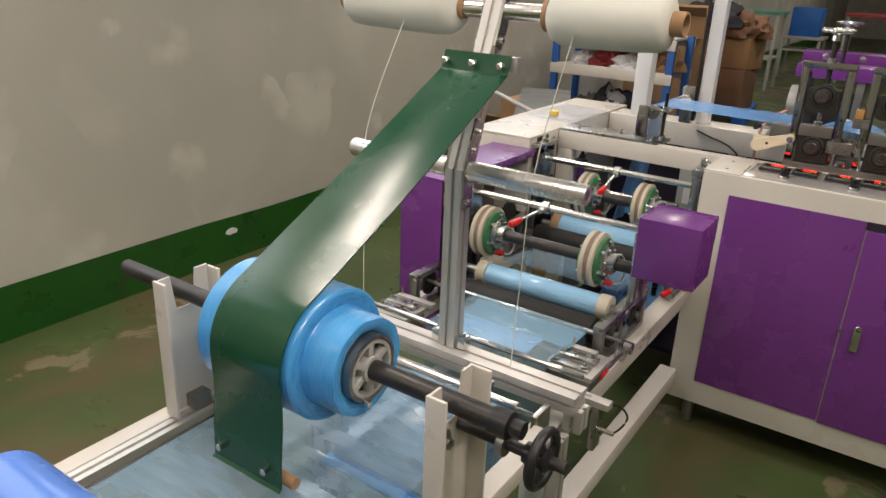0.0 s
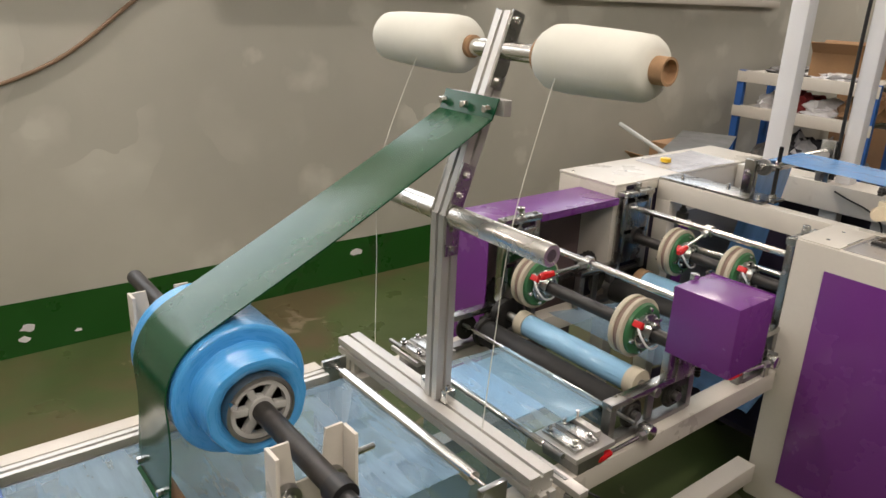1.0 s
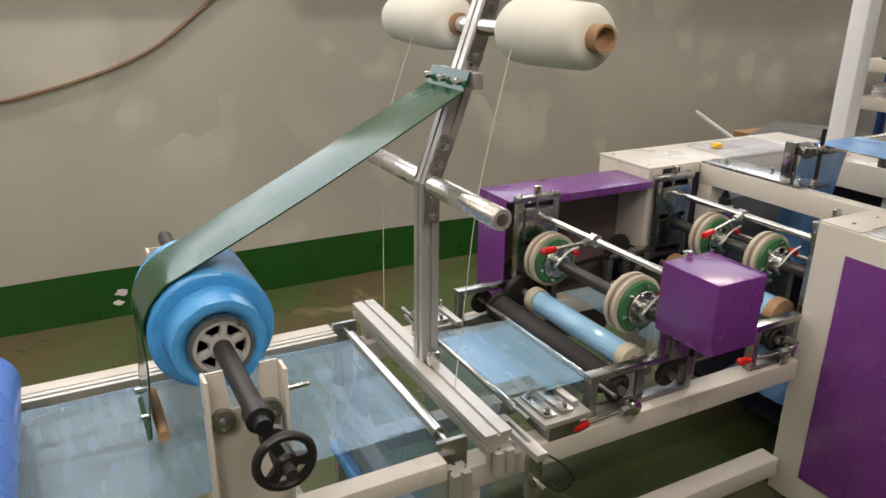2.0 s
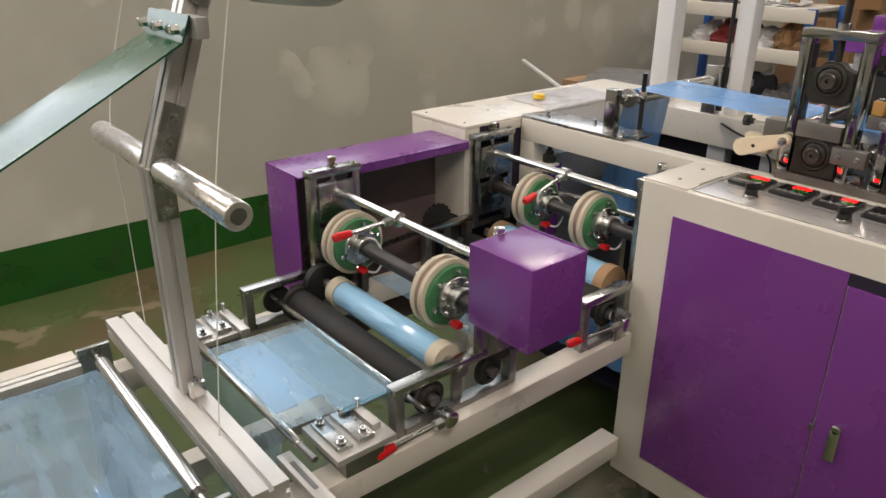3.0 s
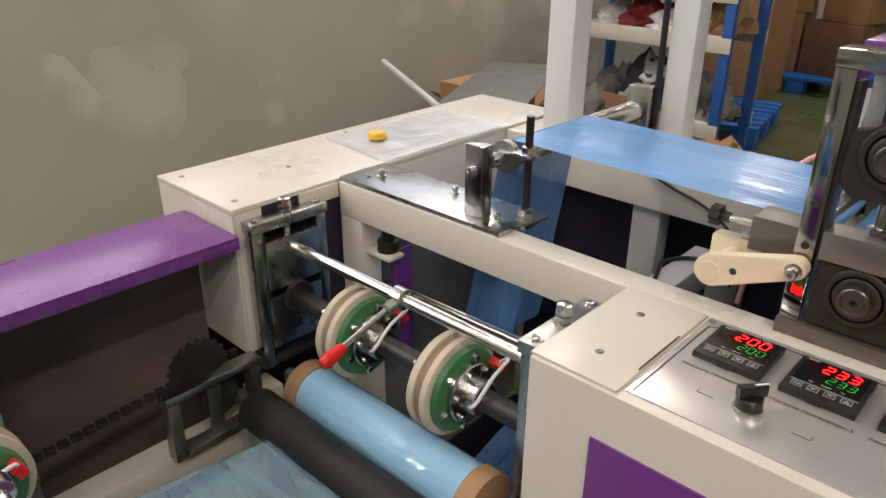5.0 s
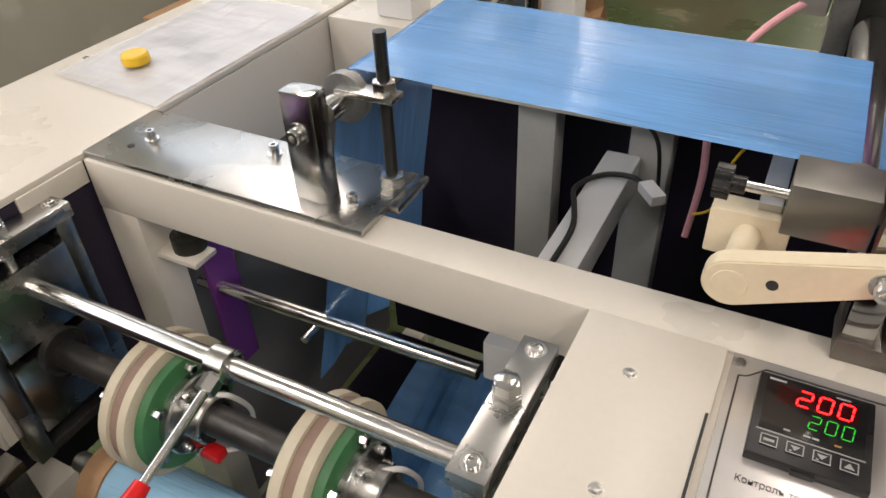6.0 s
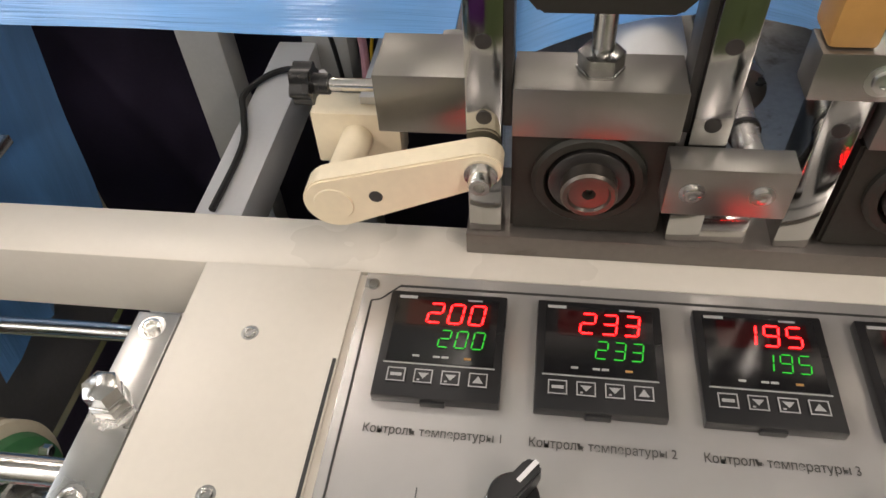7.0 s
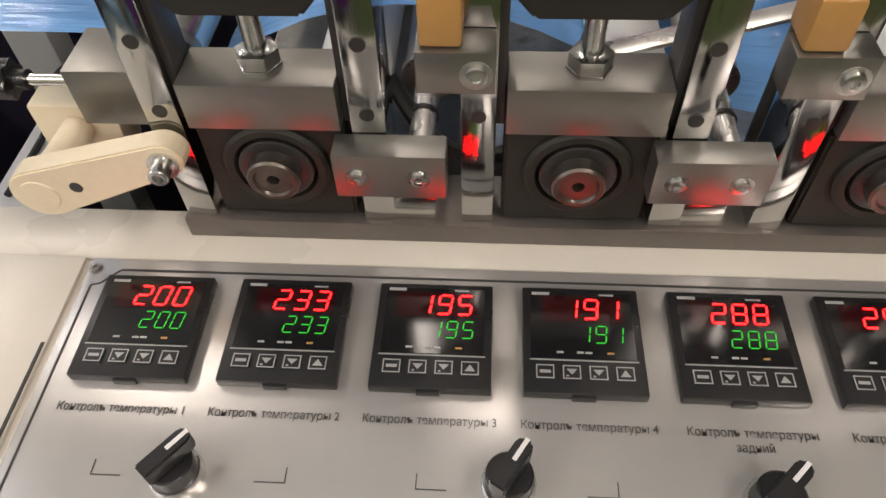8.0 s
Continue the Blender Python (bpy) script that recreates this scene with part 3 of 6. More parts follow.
part("stop_disc", L([(0, 0.02), (0.012, 0.02), (0.012, 0.009)], (-0.36, 0.815, 0.785), seg=24), DULL, wheel)
part("wheel_hub", L([(0, 0.016), (0.035, 0.018), (0.04, 0.012)], (-0.318, 0.815, 0.785), seg=24), PLASTIC, wheel)
bm = bmesh.new()
N = 40
rings = []
for k in range(N):
    a = k * math.tau / N
    rings.append([bm.verts.new((-0.292 + 0.008 * math.sin(j * math.tau / 10), 0.815 + (0.041 + 0.007 * math.cos(j * math.tau / 10)) * math.cos(a), 0.785 + (0.041 + 0.007 * math.cos(j * math.tau / 10)) * math.sin(a))) for j in range(10)])
for k in range(N):
    for j in range(10):
        bm.faces.new((rings[k][j], rings[(k + 1) % N][j], rings[(k + 1) % N][(j + 1) % 10], rings[k][(j + 1) % 10]))
bmesh.ops.recalc_face_normals(bm, faces=bm.faces)
part("wheel_rim", bm, PLASTIC, wheel)
for k in range(3):
    bm = bmesh.new()
    box(bm, -0.30, -0.287, -0.008, 0.008, 0.012, 0.038, 0.002)
    bmesh.ops.transform(bm, matrix=Matrix.Translation((0, 0.815, 0.785)) @ Matrix.Rotation(k * math.tau / 3 + 0.4, 4, "X"), verts=bm.verts)
    part("wheel_spoke", bm, PLASTIC, wheel)

# green belt sheet from the arm over the roll
FX0, FX1 = -0.826, -0.668
TOP = Vector((1.309, 1.226))
BR = 0.1165
GAP = TOP - Vector((SHY, SHZ))
TANG = math.atan2(GAP.y, GAP.x) + math.acos(BR / GAP.length)
prof = [(1.324, 1.264), (1.317, 1.246), (1.312, 1.234), (TOP.x, TOP.y)]
n = 14
for k in range(1, n + 1):
    u = k / n
    y, z = TOP.x + (SHY + BR * math.cos(TANG) - TOP.x) * u, TOP.y + (SHZ + BR * math.sin(TANG) - TOP.y) * u
    prof.append((y, z - 0.003 * math.sin(u * math.pi)))
for k in range(1, 13):
    a = TANG + (radians(182) - TANG) * k / 12
    prof.append((SHY + BR * math.cos(a), SHZ + BR * math.sin(a)))
for k in range(1, 8):
    u = k / 7
    prof.append((0.6785 + 0.003 * math.sin(u * 5) - 0.004 * u, 0.828 + (0.648 - 0.828) * u))
prof += [(0.671, 0.638), (0.664, 0.633)]
bm = bmesh.new()
rows = []
for k, (y, z) in enumerate(prof):
    u = k / (len(prof) - 1)
    rows.append([(FX0 + (FX1 - FX0) * j / 8, y, z + (0.003 * math.sin(j / 8 * math.pi) - 0.004 * (j / 8) * math.sin((k - 3) / 15 * math.pi)) * (1 if 3 < k < 18 else 0)) for j in range(9)])
sheet(bm, rows, 0.003)
flap = thing("belt_flap", (CX, 1.31, 1.24), "glossy green belt strip hanging over the film roll", "belt strip")
part("belt", bm, BELT, flap)
part("clamp_bar", B((FX0 - 0.004, FX1 + 0.010, 1.326, 1.346, 1.232, 1.262), bev=0.002), ALU, flap)
part("weight_bar", R((FX0 - 0.004, 0.690, 0.642), (FX1 + 0.012, 0.690, 0.642), 0.0105, 18), CORE, flap, "round wooden weight bar")
for x in (FX0 + 0.014, CX - 0.002, FX1 - 0.014):
    part("clamp_bolt", bolt(bmesh.new(), (x, 1.309, 1.245), 0.0075, 0.013, "y", -1, True), CHROME, flap)
for x in (FX0 + 0.022, FX1 - 0.03):
    part("end_bolt", bolt(bmesh.new(), (x, 0.6715, 0.664), 0.0065, 0.014, "y", -1, True), CHROME, flap)

# parent roll and the film that runs from it
solo("parent_roll", L([(0, 0.03), (0.001, 0.07), (0.006, 0.076), (0.52, 0.076), (0.526, 0.07), (0.527, 0.03)], (-0.965, 0.385, 0.6625), seg=64), pbr("deep_blue_film_roll", (0.09, 0.23, 0.72), 0.3, var=0.08, scale=5, coat=0.2), "thick roll of deep blue plastic film on the rails", "film roll", at=(-0.7, 0.385, 0.66))
bm = bmesh.new()
rows = []
for i in range(41):
    y = -0.3 + (1.178 + 0.3) * i / 40
    rows.append([(-0.985 + (0.985 - 0.545) * j / 26, y, 0.580 + 0.006 * noise.noise((j * 0.32, y * 4, 0)) + 0.003 * noise.noise((j * 0.9, y * 13, 3)) - (0.02 * max(0, 0.9 - y) if y < 0.9 else 0) * 0.6) for j in range(27)])
sheet(bm, rows)
solo("film_web", bm, FILM, "creased clear blue film stretched between the rails", "plastic film", group="film webs")
film_rod = thing("film_roller", (CX, 1.185, 0.58), "slim polished roller carrying the blue film", "roller")
part("tube", R((-1.0, 1.185, 0.578), (-0.52, 1.185, 0.578), 0.0145, 24), CHROME, film_rod)
for s, x in ((-1, -1.0), (1, -0.52)):
    part("journal", R((x, 1.185, 0.578), (x + s * 0.04, 1.185, 0.578), 0.006, 14), CHROME, film_rod)
bm = bmesh.new()
rows = []
for i in range(13):
    u = i / 12
    y, z = 1.202 - 0.07 * u + 0.012 * math.sin(u * 4), 0.578 - 0.30 * u
    rows.append([(-0.985 + 0.44 * j / 14, y + 0.003 * noise.noise((j * 0.7, z * 9, 1)), z) for j in range(15)])
sheet(bm, rows)
solo("film_web", bm, FILM, "clear blue film hanging down from the roller", "plastic film", group="film webs")
lr = thing("lower_roller", (CX, 1.13, 0.27), "blue plastic tube roller near the floor", "roller")
part("tube", R((-1.0, 1.13, 0.265), (-0.50, 1.13, 0.265), 0.018, 20), ROLLBLUE, lr)
part("journal", R((-1.04, 1.13, 0.265), (-0.45, 1.13, 0.265), 0.006, 12), CHROME, lr)

# ---- sealing stations ----
def handle(name, at, tip, group="red levers"):
    """A polished lever with a red grip on a clamp ring."""
    at, tip = Vector(at), Vector(tip)
    d = (tip - at).normalized()
    h = thing(name, at, "chrome lever with a red plastic grip", "lever", group)
    part("ring", L([(-0.011, 0.015), (-0.010, 0.0165), (0.010, 0.0165), (0.011, 0.015)], at, seg=24), CHROME, h)
    part("nut", rod(bmesh.new(), at + d * 0.015, at + d * 0.030, 0.010, 6), STEEL, h)
    part("stem", rod(bmesh.new(), at + d * 0.028, tip - d * 0.03, 0.0045, 14), CHROME, h)
    bm = bmesh.new()
    rod(bm, tip - d * 0.040, tip - d * 0.008, 0.0075, 16, 0.0105)
    rod(bm, tip - d * 0.0079, tip, 0.0105, 16, 0.0075)
    part("grip", bm, RED, h)
    return h


def seal_wheel(x, y, z, s, r=0.074):
    """A heated disc: green plate between cream rims with a brown band, bolts and a hub."""
    w = thing("sealing_wheel", (x, y, z), "green bolted disc wheel with cream rubber rim", "sealing wheel", "sealing wheels")
    part("rim", L([(s * a, q) for a, q in [(0.0, r - 0.012), (0.0, r - 0.001), (0.002, r), (0.012, r), (0.013, r - 0.003), (0.013, r - 0.02)]], (x, y, z), seg=48), RIM, w)
    part("band", L([(s * a, q) for a, q in [(0.0132, r - 0.02), (0.0132, r - 0.003), (0.024, r - 0.003), (0.024, r - 0.02)]], (x, y, z), seg=48), BAND, w)
    part("rim", L([(s * a, q) for a, q in [(0.0242, r - 0.02), (0.0242, r - 0.003), (0.0255, r), (0.035, r), (0.037, r - 0.004), (0.037, r - 0.016)]], (x, y, z), seg=48), RIM, w)
    part("plate", L([(s * a, q) for a, q in [(0.030, r - 0.018), (0.0385, r - 0.009), (0.046, r - 0.012), (0.048, r - 0.016), (0.048, 0.02)]], (x, y, z), seg=44), DISC, w)
    part("back_plate", L([(s * a, q) for a, q in [(-0.009, 0.02), (-0.009, r - 0.016), (-0.001, r - 0.012), (0.004, r - 0.018)]], (x, y, z), seg=44), DISC, w)
    part("flange", L([(s * a, q) for a, q in [(0.0482, 0.044), (0.056, 0.044), (0.058, 0.042), (0.058, 0.026), (0.078, 0.026), (0.080, 0.024), (0.080, 0.015)]], (x, y, z), seg=36), STEEL, w)
    for k in range(6):
        a = k * math.tau / 6 + 0.3
        part("bolt", bolt(bmesh.new(), (x + s * 0.0475, y + 0.052 * math.cos(a), z + 0.052 * math.sin(a)), 0.0055, 0.009, "x", s, True), CHROME, w)
        part("bolt", bolt(bmesh.new(), (x + s * 0.0575, y + 0.036 * math.cos(a + 0.5), z + 0.036 * math.sin(a + 0.5)), 0.0038, 0.006, "x", s), CHROME, w)
        part("rim_screw", bolt(bmesh.new(), (x - s * 0.0008, y + (r - 0.009) * math.cos(a), z + (r - 0.009) * math.sin(a)), 0.0045, 0.007, "x", -s, True), CHROME, w)
    part("terminal", B((min(x + s * 0.05, x + s * 0.075), max(x + s * 0.05, x + s * 0.075), y - 0.012, y + 0.004, z - 0.062, z - 0.05), bev=0.002), RED, w, "red wire terminal")
    part("lead", T([(x + s * 0.06, y - 0.004, z - 0.056), (x + s * 0.085, y + 0.02, z - 0.06), (x + s * 0.092, y + 0.035, z - 0.02), (x + s * 0.085, y + 0.02, z + 0.018), (x + s * 0.07, y + 0.008, z + 0.022)], 0.0028), PAPER, w, "looped white lead")
    return w


def side_plate(name, x, y0, y1, z0, z1, thick=0.022):
    """A steel bearing bracket with windows, adjusting bolt and slide block."""
    b = thing(name, (x, (y0 + y1) / 2, z0), "zinc plated bearing bracket with windows and adjusting bolt", "bearing bracket", "bearing brackets")
    w = 0.02
    part("side_bar", B((x - thick / 2, x + thick / 2, y0, y0 + w, z0, z1 - 0.018)), STEEL, b)
    part("side_bar", B((x - thick / 2, x + thick / 2, y1 - w, y1, z0, z1 - 0.018)), STEEL, b)
    part("top_bar", B((x - thick / 2 - 0.004, x + thick / 2 + 0.004, y0 - 0.002, y1 + 0.002, z1 - 0.0175, z1)), STEEL, b)
    ym = (y0 + y1) / 2
    part("slide_block", B((x - thick / 2 + 0.003, x + thick / 2 + 0.006, y0 + w + 0.001, y1 - w - 0.001, z1 - 0.125, z1 - 0.036), bev=0.002), STEEL, b)
    part("bearing_block", B((x - thick / 2 + 0.003, x + thick / 2 + 0.004, y0 + w + 0.001, y1 - w - 0.001, z1 - 0.235, z1 - 0.139), bev=0.002), STEEL, b)
    part("bearing", L([(0, 0.028), (0.010, 0.028), (0.010, 0.024), (0.006, 0.023), (0.006, 0.016)], (x + thick / 2 + 0.0045, ym, z1 - 0.15), seg=28), IRON, b)
    part("lower_web", B((x - thick / 2 + 0.002, x + thick / 2 - 0.002, y0 + w + 0.001, y1 - w - 0.001, z0, z1 - 0.26)), IRON, b)
    part("adjust_screw", R((x, ym, z1 - 0.05), (x, ym, z1 + 0.012), 0.006, 14), STEEL, b)
    part("lock_nut", bolt(bmesh.new(), (x, ym, z1), 0.0115, 0.010, "z", 1, True), STEEL, b)
    part("bolt_head", bolt(bmesh.new(), (x, ym, z1 + 0.012), 0.011, 0.013, "z", 1, True), CHROME, b)
    for y in (y0 + 0.011, y1 - 0.011):
        part("cap_screw", bolt(bmesh.new(), (x, y, z1), 0.006, 0.004), CHROME, b)
    return b


def side_bar_unit(x, y0, y1, zt, s):
    """A low steel side frame with pillow bearings that carries the lower rollers."""
    b = thing("roller_side_frame", (x, (y0 + y1) / 2, 0.526), "steel side frame with round bearings for the rollers", "roller side frame", "roller side frames")
    part("top_bar", B((x - 0.014, x + 0.014, y0, y1, zt - 0.016, zt), bev=0.002), STEEL, b)
    part("post", B((x - 0.012, x + 0.012, y0 + 0.002, y0 + 0.022, 0.526, zt - 0.0165)), DULL, b)
    part("post", B((x - 0.012, x + 0.012, y1 - 0.022, y1 - 0.002, 0.526, zt - 0.0165)), DULL, b)
    part("sole_bar", B((x - 0.014, x + 0.014, y0 + 0.023, y1 - 0.023, 0.526, 0.540)), DULL, b)
    m = (y0 + y1) / 2
    for y in (y0 + 0.085, y1 - 0.075):
        if y1 - y0 > 0.2 or y > m:
            be = part("pillow_bearing", L([(0, 0.034), (s * 0.006, 0.034), (s * 0.007, 0.026), (s * 0.014, 0.024), (s * 0.014, 0.017), (s * 0.008, 0.016)], (x, y, zt - 0.052), seg=28), CASTING, b)
            part("shaft_end", R((x, y, zt - 0.052), (x + s * 0.024, y, zt - 0.052), 0.011, 20), DULL, be)
    part("chain_guide", B((x - 0.004, x + 0.004, m - 0.012, m + 0.012, 0.5405, zt - 0.0165)), DULL, b)
    return b


side_bar_unit(-0.497, 1.535, 1.845, 0.632, 1)
side_bar_unit(-1.03, 1.505, 1.845, 0.632, -1)
side_bar_unit(-0.482, 2.03, 2.195, 0.65, 1)
side_bar_unit(-1.03, 2.03, 2.2, 0.65, -1)

BK = side_plate("bearing_bracket", -1.02, 1.685, 1.822, 0.64, 0.878)
side_plate("bearing_bracket", -1.05, 2.222, 2.37, 0.60, 0.872)
side_plate("bearing_bracket", -0.496, 1.74, 1.84, 0.634, 0.853)
side_plate("bearing_bracket", -0.511, 2.248, 2.386, 0.60, 0.874)

SY1, SZ1, SY2, SZ2 = 1.752, 0.714, 2.297, 0.716
sh1 = solo("wheel_shaft", R((-1.005, SY1, SZ1), (-0.505, SY1, SZ1), 0.0165, 24), IRON, "dark steel shaft carrying two sealing wheels", "shaft", at=(CX, SY1, SZ1), group="wheel shafts")
sh2 = solo("wheel_shaft", R((-1.035, SY2, SZ2), (-0.49, SY2, SZ2), 0.0165, 24), IRON, "dark steel shaft carrying two sealing wheels", "shaft", at=(CX, SY2, SZ2), group="wheel shafts")
wheels = [seal_wheel(-0.962, SY1, SZ1, 1), seal_wheel(-0.628, SY1, SZ1, 1), seal_wheel(-0.893, SY2, SZ2, 1), seal_wheel(-0.693, SY2, SZ2, 1)]
solo("cross_rod", R((-1.008, 1.755, 0.822), (-0.505, 1.755, 0.822), 0.0088, 20), CHROME, "polished cross rod over the sealing wheels", "rod", group="cross rods")
solo("cross_rod", R((-1.036, 2.298, 0.812), (-0.500, 2.298, 0.812), 0.0098, 20), CHROME, "polished cross rod over the sealing wheels", "rod", group="cross rods")
handle("lever", (-0.768, 1.755, 0.822), (-0.80, 1.615, 0.802))
handle("lever", (-0.778, 2.298, 0.812), (-0.772, 2.146, 0.772))
handle("lever", (-0.448, 1.63, 0.553), (-0.462, 1.475, 0.535))
handle("lever", (-0.443, 2.14, 0.575), (-0.488, 2.005, 0.55))
for x0, y, z in ((-0.448, 1.63, 0.553), (-0.443, 2.14, 0.575)):
    solo("lever_post", B((x0 - 0.022, x0 - 0.012, y - 0.012, y + 0.012, 0.526, z + 0.012)), STEEL, "small steel post for a lever", "post", group="lever posts")


def roller(name, y, z, r, x0, x1, mat, label, cat="roller", ends=None, journal=0.012):
    t = thing(name, ((x0 + x1) / 2, y, z), label, cat)
    part("barrel", L([(0, r * 0.6), (0.001, r - 0.002), (0.004, r), (x1 - x0 - 0.004, r), (x1 - x0 - 0.001, r - 0.002), (x1 - x0, r * 0.6)], (x0, y, z), seg=40), mat, t)
    if ends:
        for a, b in ((x0 - 0.001, x0 + 0.028), (x1 - 0.028, x1 + 0.001)):
            part("collar", L([(0, r * 0.5), (0, r + 0.0035), (b - a, r + 0.0035), (b - a, r * 0.9)], (a, y, z), seg=40), ends, t)
    part("journal", R((x0 - 0.05, y, z), (x1 + 0.05, y, z), journal, 20), DULL, t)
    return t


SILVERBLUE = film_mat("film_on_roller", (0.34, 0.62, 0.88), 0.06, 0.11, (0.7, 5, 5), 0.5)
drive = [roller("rubber_roller", 1.628, 0.572, 0.035, -0.99, -0.54, RUBBER, "black rubber drive roller"),
         roller("press_roller", 1.694, 0.612, 0.0305, -0.925, -0.53, SILVERBLUE, "roller wrapped in blue film with cream end collars", ends=RIM),
         roller("rubber_roller", 2.165, 0.578, 0.036, -0.99, -0.50, RUBBER, "black rubber drive roller"),
         roller("press_roller", 2.248, 0.594, 0.044, -0.96, -0.56, SILVERBLUE, "roller wrapped in blue film with cardboard ends", ends=CORE)]
roller("guide_rod", 1.578, 0.592, 0.0065, -1.0, -0.50, CHROME, "thin polished guide rod", "rod", journal=0.005)
roller("guide_rod", 1.352, 0.60, 0.008, -1.0, -0.50, CHROME, "thin polished guide rod", "rod", journal=0.006)

# film over the folding table
bm = bmesh.new()
rows = []
for i in range(15):
    y = 1.348 + 0.23 * i / 14
    rows.append([(-0.865 + 0.33 * j / 16, y, 0.6105 + 0.0012 * noise.noise((j * 0.6, y * 16, 0)) - 0.012 * i / 14) for j in range(17)])
sheet(bm, rows)
solo("film_web", bm, FILMTHIN, "blue film web flattened over the folding table", "plastic film", group="film webs")
solo("folding_plate", B((-0.845, -0.535, 1.458, 1.560, 0.5925, 0.5955), bev=0.0005), pbr("teal_lined_plate", (0.20, 0.36, 0.46), 0.25, var=0.05), "thin blue grey plate under the film", "plate")
solo("folding_plate", B((-0.845, -0.60, 1.362, 1.455, 0.598, 0.601), bev=0.0005), pbr("blue_lined_plate", (0.36, 0.58, 0.80), 0.25, var=0.05), "thin pale blue folding plate under the film", "plate")
bm = bmesh.new()
rows = []
for i in range(11):
    u = i / 10
    rows.append([(-0.865 + 0.33 * j / 14, 1.340 - 0.06 * u * (1 - u), 0.600 - 0.32 * u) for j in range(15)])
sheet(bm, rows)
solo("film_web", bm, FILMTHIN, "clear blue film rising to the folding table", "plastic film", group="film webs")
bm = bmesh.new()
rows = []
for i in range(10):
    u = i / 9
    y = 1.576 + 0.02 * u
    rows.append([(-0.905 + 0.36 * j / 12, y, 0.598 - 0.075 * u) for j in range(13)])
sheet(bm, rows)
solo("film_web", bm, FILM, "blue film dipping under the rubber roller", "plastic film", group="film webs")
bm = bmesh.new()
rows = []
for i in range(14):
    u = i / 13
    y = 1.775 + (2.14 - 1.775) * u
    rows.append([(-0.905 + 0.36 * j / 14, y, 0.628 - 0.05 * u + 0.004 * noise.noise((j * 0.5, y * 9, 2))) for j in range(15)])
sheet(bm, rows)
solo("film_web", bm, FILM, "blue film web between the sealing stations", "plastic film", group="film webs")


def guide_unit(x0, x1, y0, flip):
    """A stack of slotted guide plates with screws."""
    u = thing("edge_guide", ((x0 + x1) / 2, y0 + 0.06, 0.526), "slotted steel edge guide with small screws", "edge guide", "edge guides")
    part("base", B((x0, x1, y0, y0 + 0.12, 0.5655, 0.578)), ALU, u)
    part("pedestal", B((x0 + 0.01, x1 - 0.01, y0 + 0.02, y0 + 0.10, 0.526, 0.565)), DULL, u)
    part("slot_plate", B((x0 + 0.01, x1 - 0.015, y0 + 0.012, y0 + 0.04, 0.5785, 0.586), (x0 + 0.01, x1 - 0.015, y0 + 0.052, y0 + 0.085, 0.5785, 0.588)), STEEL, u)
    part("finger", B((x0 - 0.02 if flip else x0 + 0.02, x1 - 0.03 if flip else x1 + 0.02, y0 + 0.09, y0 + 0.108, 0.5785, 0.592)), ALU, u)
    for x, y in ((x0 + 0.02, y0 + 0.026), (x1 - 0.03, y0 + 0.026), (x0 + 0.02, y0 + 0.07), (x1 - 0.03, y0 + 0.07)):
        part("screw", bolt(bmesh.new(), (x, y, 0.588), 0.0055, 0.010), CHROME, u)
    part("pin", R((x0 + 0.03, y0 + 0.098, 0.592), (x0 + 0.03, y0 + 0.098, 0.612), 0.004, 10), CHROME, u)
    return u


guide_unit(-0.565, -0.445, 1.39, True)
guide_unit(-1.06, -0.945, 1.36, False)
ab = thing("slide_arm", (-0.45, 1.33, 0.54), "notched aluminium slide arm beside the guide", "slide arm")
part("bar", B((-0.53, -0.375, 1.322, 1.348, 0.556, 0.572)), ALU, ab)
part("slot", B((-0.50, -0.42, 1.331, 1.339, 0.5722, 0.5732), bev=0), DULL, ab)
part("hanger", B((-0.41, -0.395, 1.318, 1.352, 0.45, 0.555)), STEEL, ab)
part("pin", R((-0.402, 1.335, 0.50), (-0.36, 1.335, 0.50), 0.005, 12), CHROME, ab)
solo("black_lead", T([(-0.40, 1.345, 0.56), (-0.365, 1.375, 0.545), (-0.355, 1.40, 0.505), (-0.375, 1.385, 0.47), (-0.40, 1.37, 0.48)], 0.0025), WIRE, "short looped black lead", "cable")

# purple covers
mb = thing("gear_cover", (-0.425, 1.785, 0.633), "glossy purple sheet metal box cover", "cover")
part("box", B((-0.494, -0.338, 1.714, 1.851, 0.706, 0.866), bev=0.0025), PURPLE, mb)
part("lip", B((-0.494, -0.338, 1.8515, 1.8535, 0.80, 0.868), bev=0.0005), PURPLE, mb)
part("foot_plate", B((-0.50, -0.482, 1.72, 1.745, 0.633, 0.7055)), STEEL, mb)
part("spring", L([(k * 0.004, 0.008 if k % 2 else 0.0055) for k in range(18)], (-0.455, 1.80, 0.634), "z", 14), PLASTIC, mb)
part("screw", bolt(bmesh.new(), (-0.4945, 1.76, 0.79), 0.005, 0.006, "x", -1), CHROME, mb)
part("orange_band", T([(-0.42, 1.82, 0.70), (-0.40, 1.80, 0.682), (-0.37, 1.81, 0.688), (-0.36, 1.83, 0.70)], 0.004), AMBER, mb)

cg = thing("chain_guard", (-1.13, 1.92, 0.0), "purple sheet metal chain guard", "cover")
part("top_sheet", B((-1.205, -1.04, 1.676, 2.2, 0.855, 0.86), bev=0.001), PURPLE, cg)
part("outer_sheet", B((-1.205, -1.201, 1.676, 2.2, 0.30, 0.8548), bev=0.0005), PURPLE, cg)
part("front_sheet", B((-1.2005, -1.06, 1.676, 1.680, 0.30, 0.8548), bev=0.0005), PURPLE, cg)
part("lip", B((-1.044, -1.04, 1.83, 2.2, 0.838, 0.8548), bev=0.0005), PURPLE, cg)
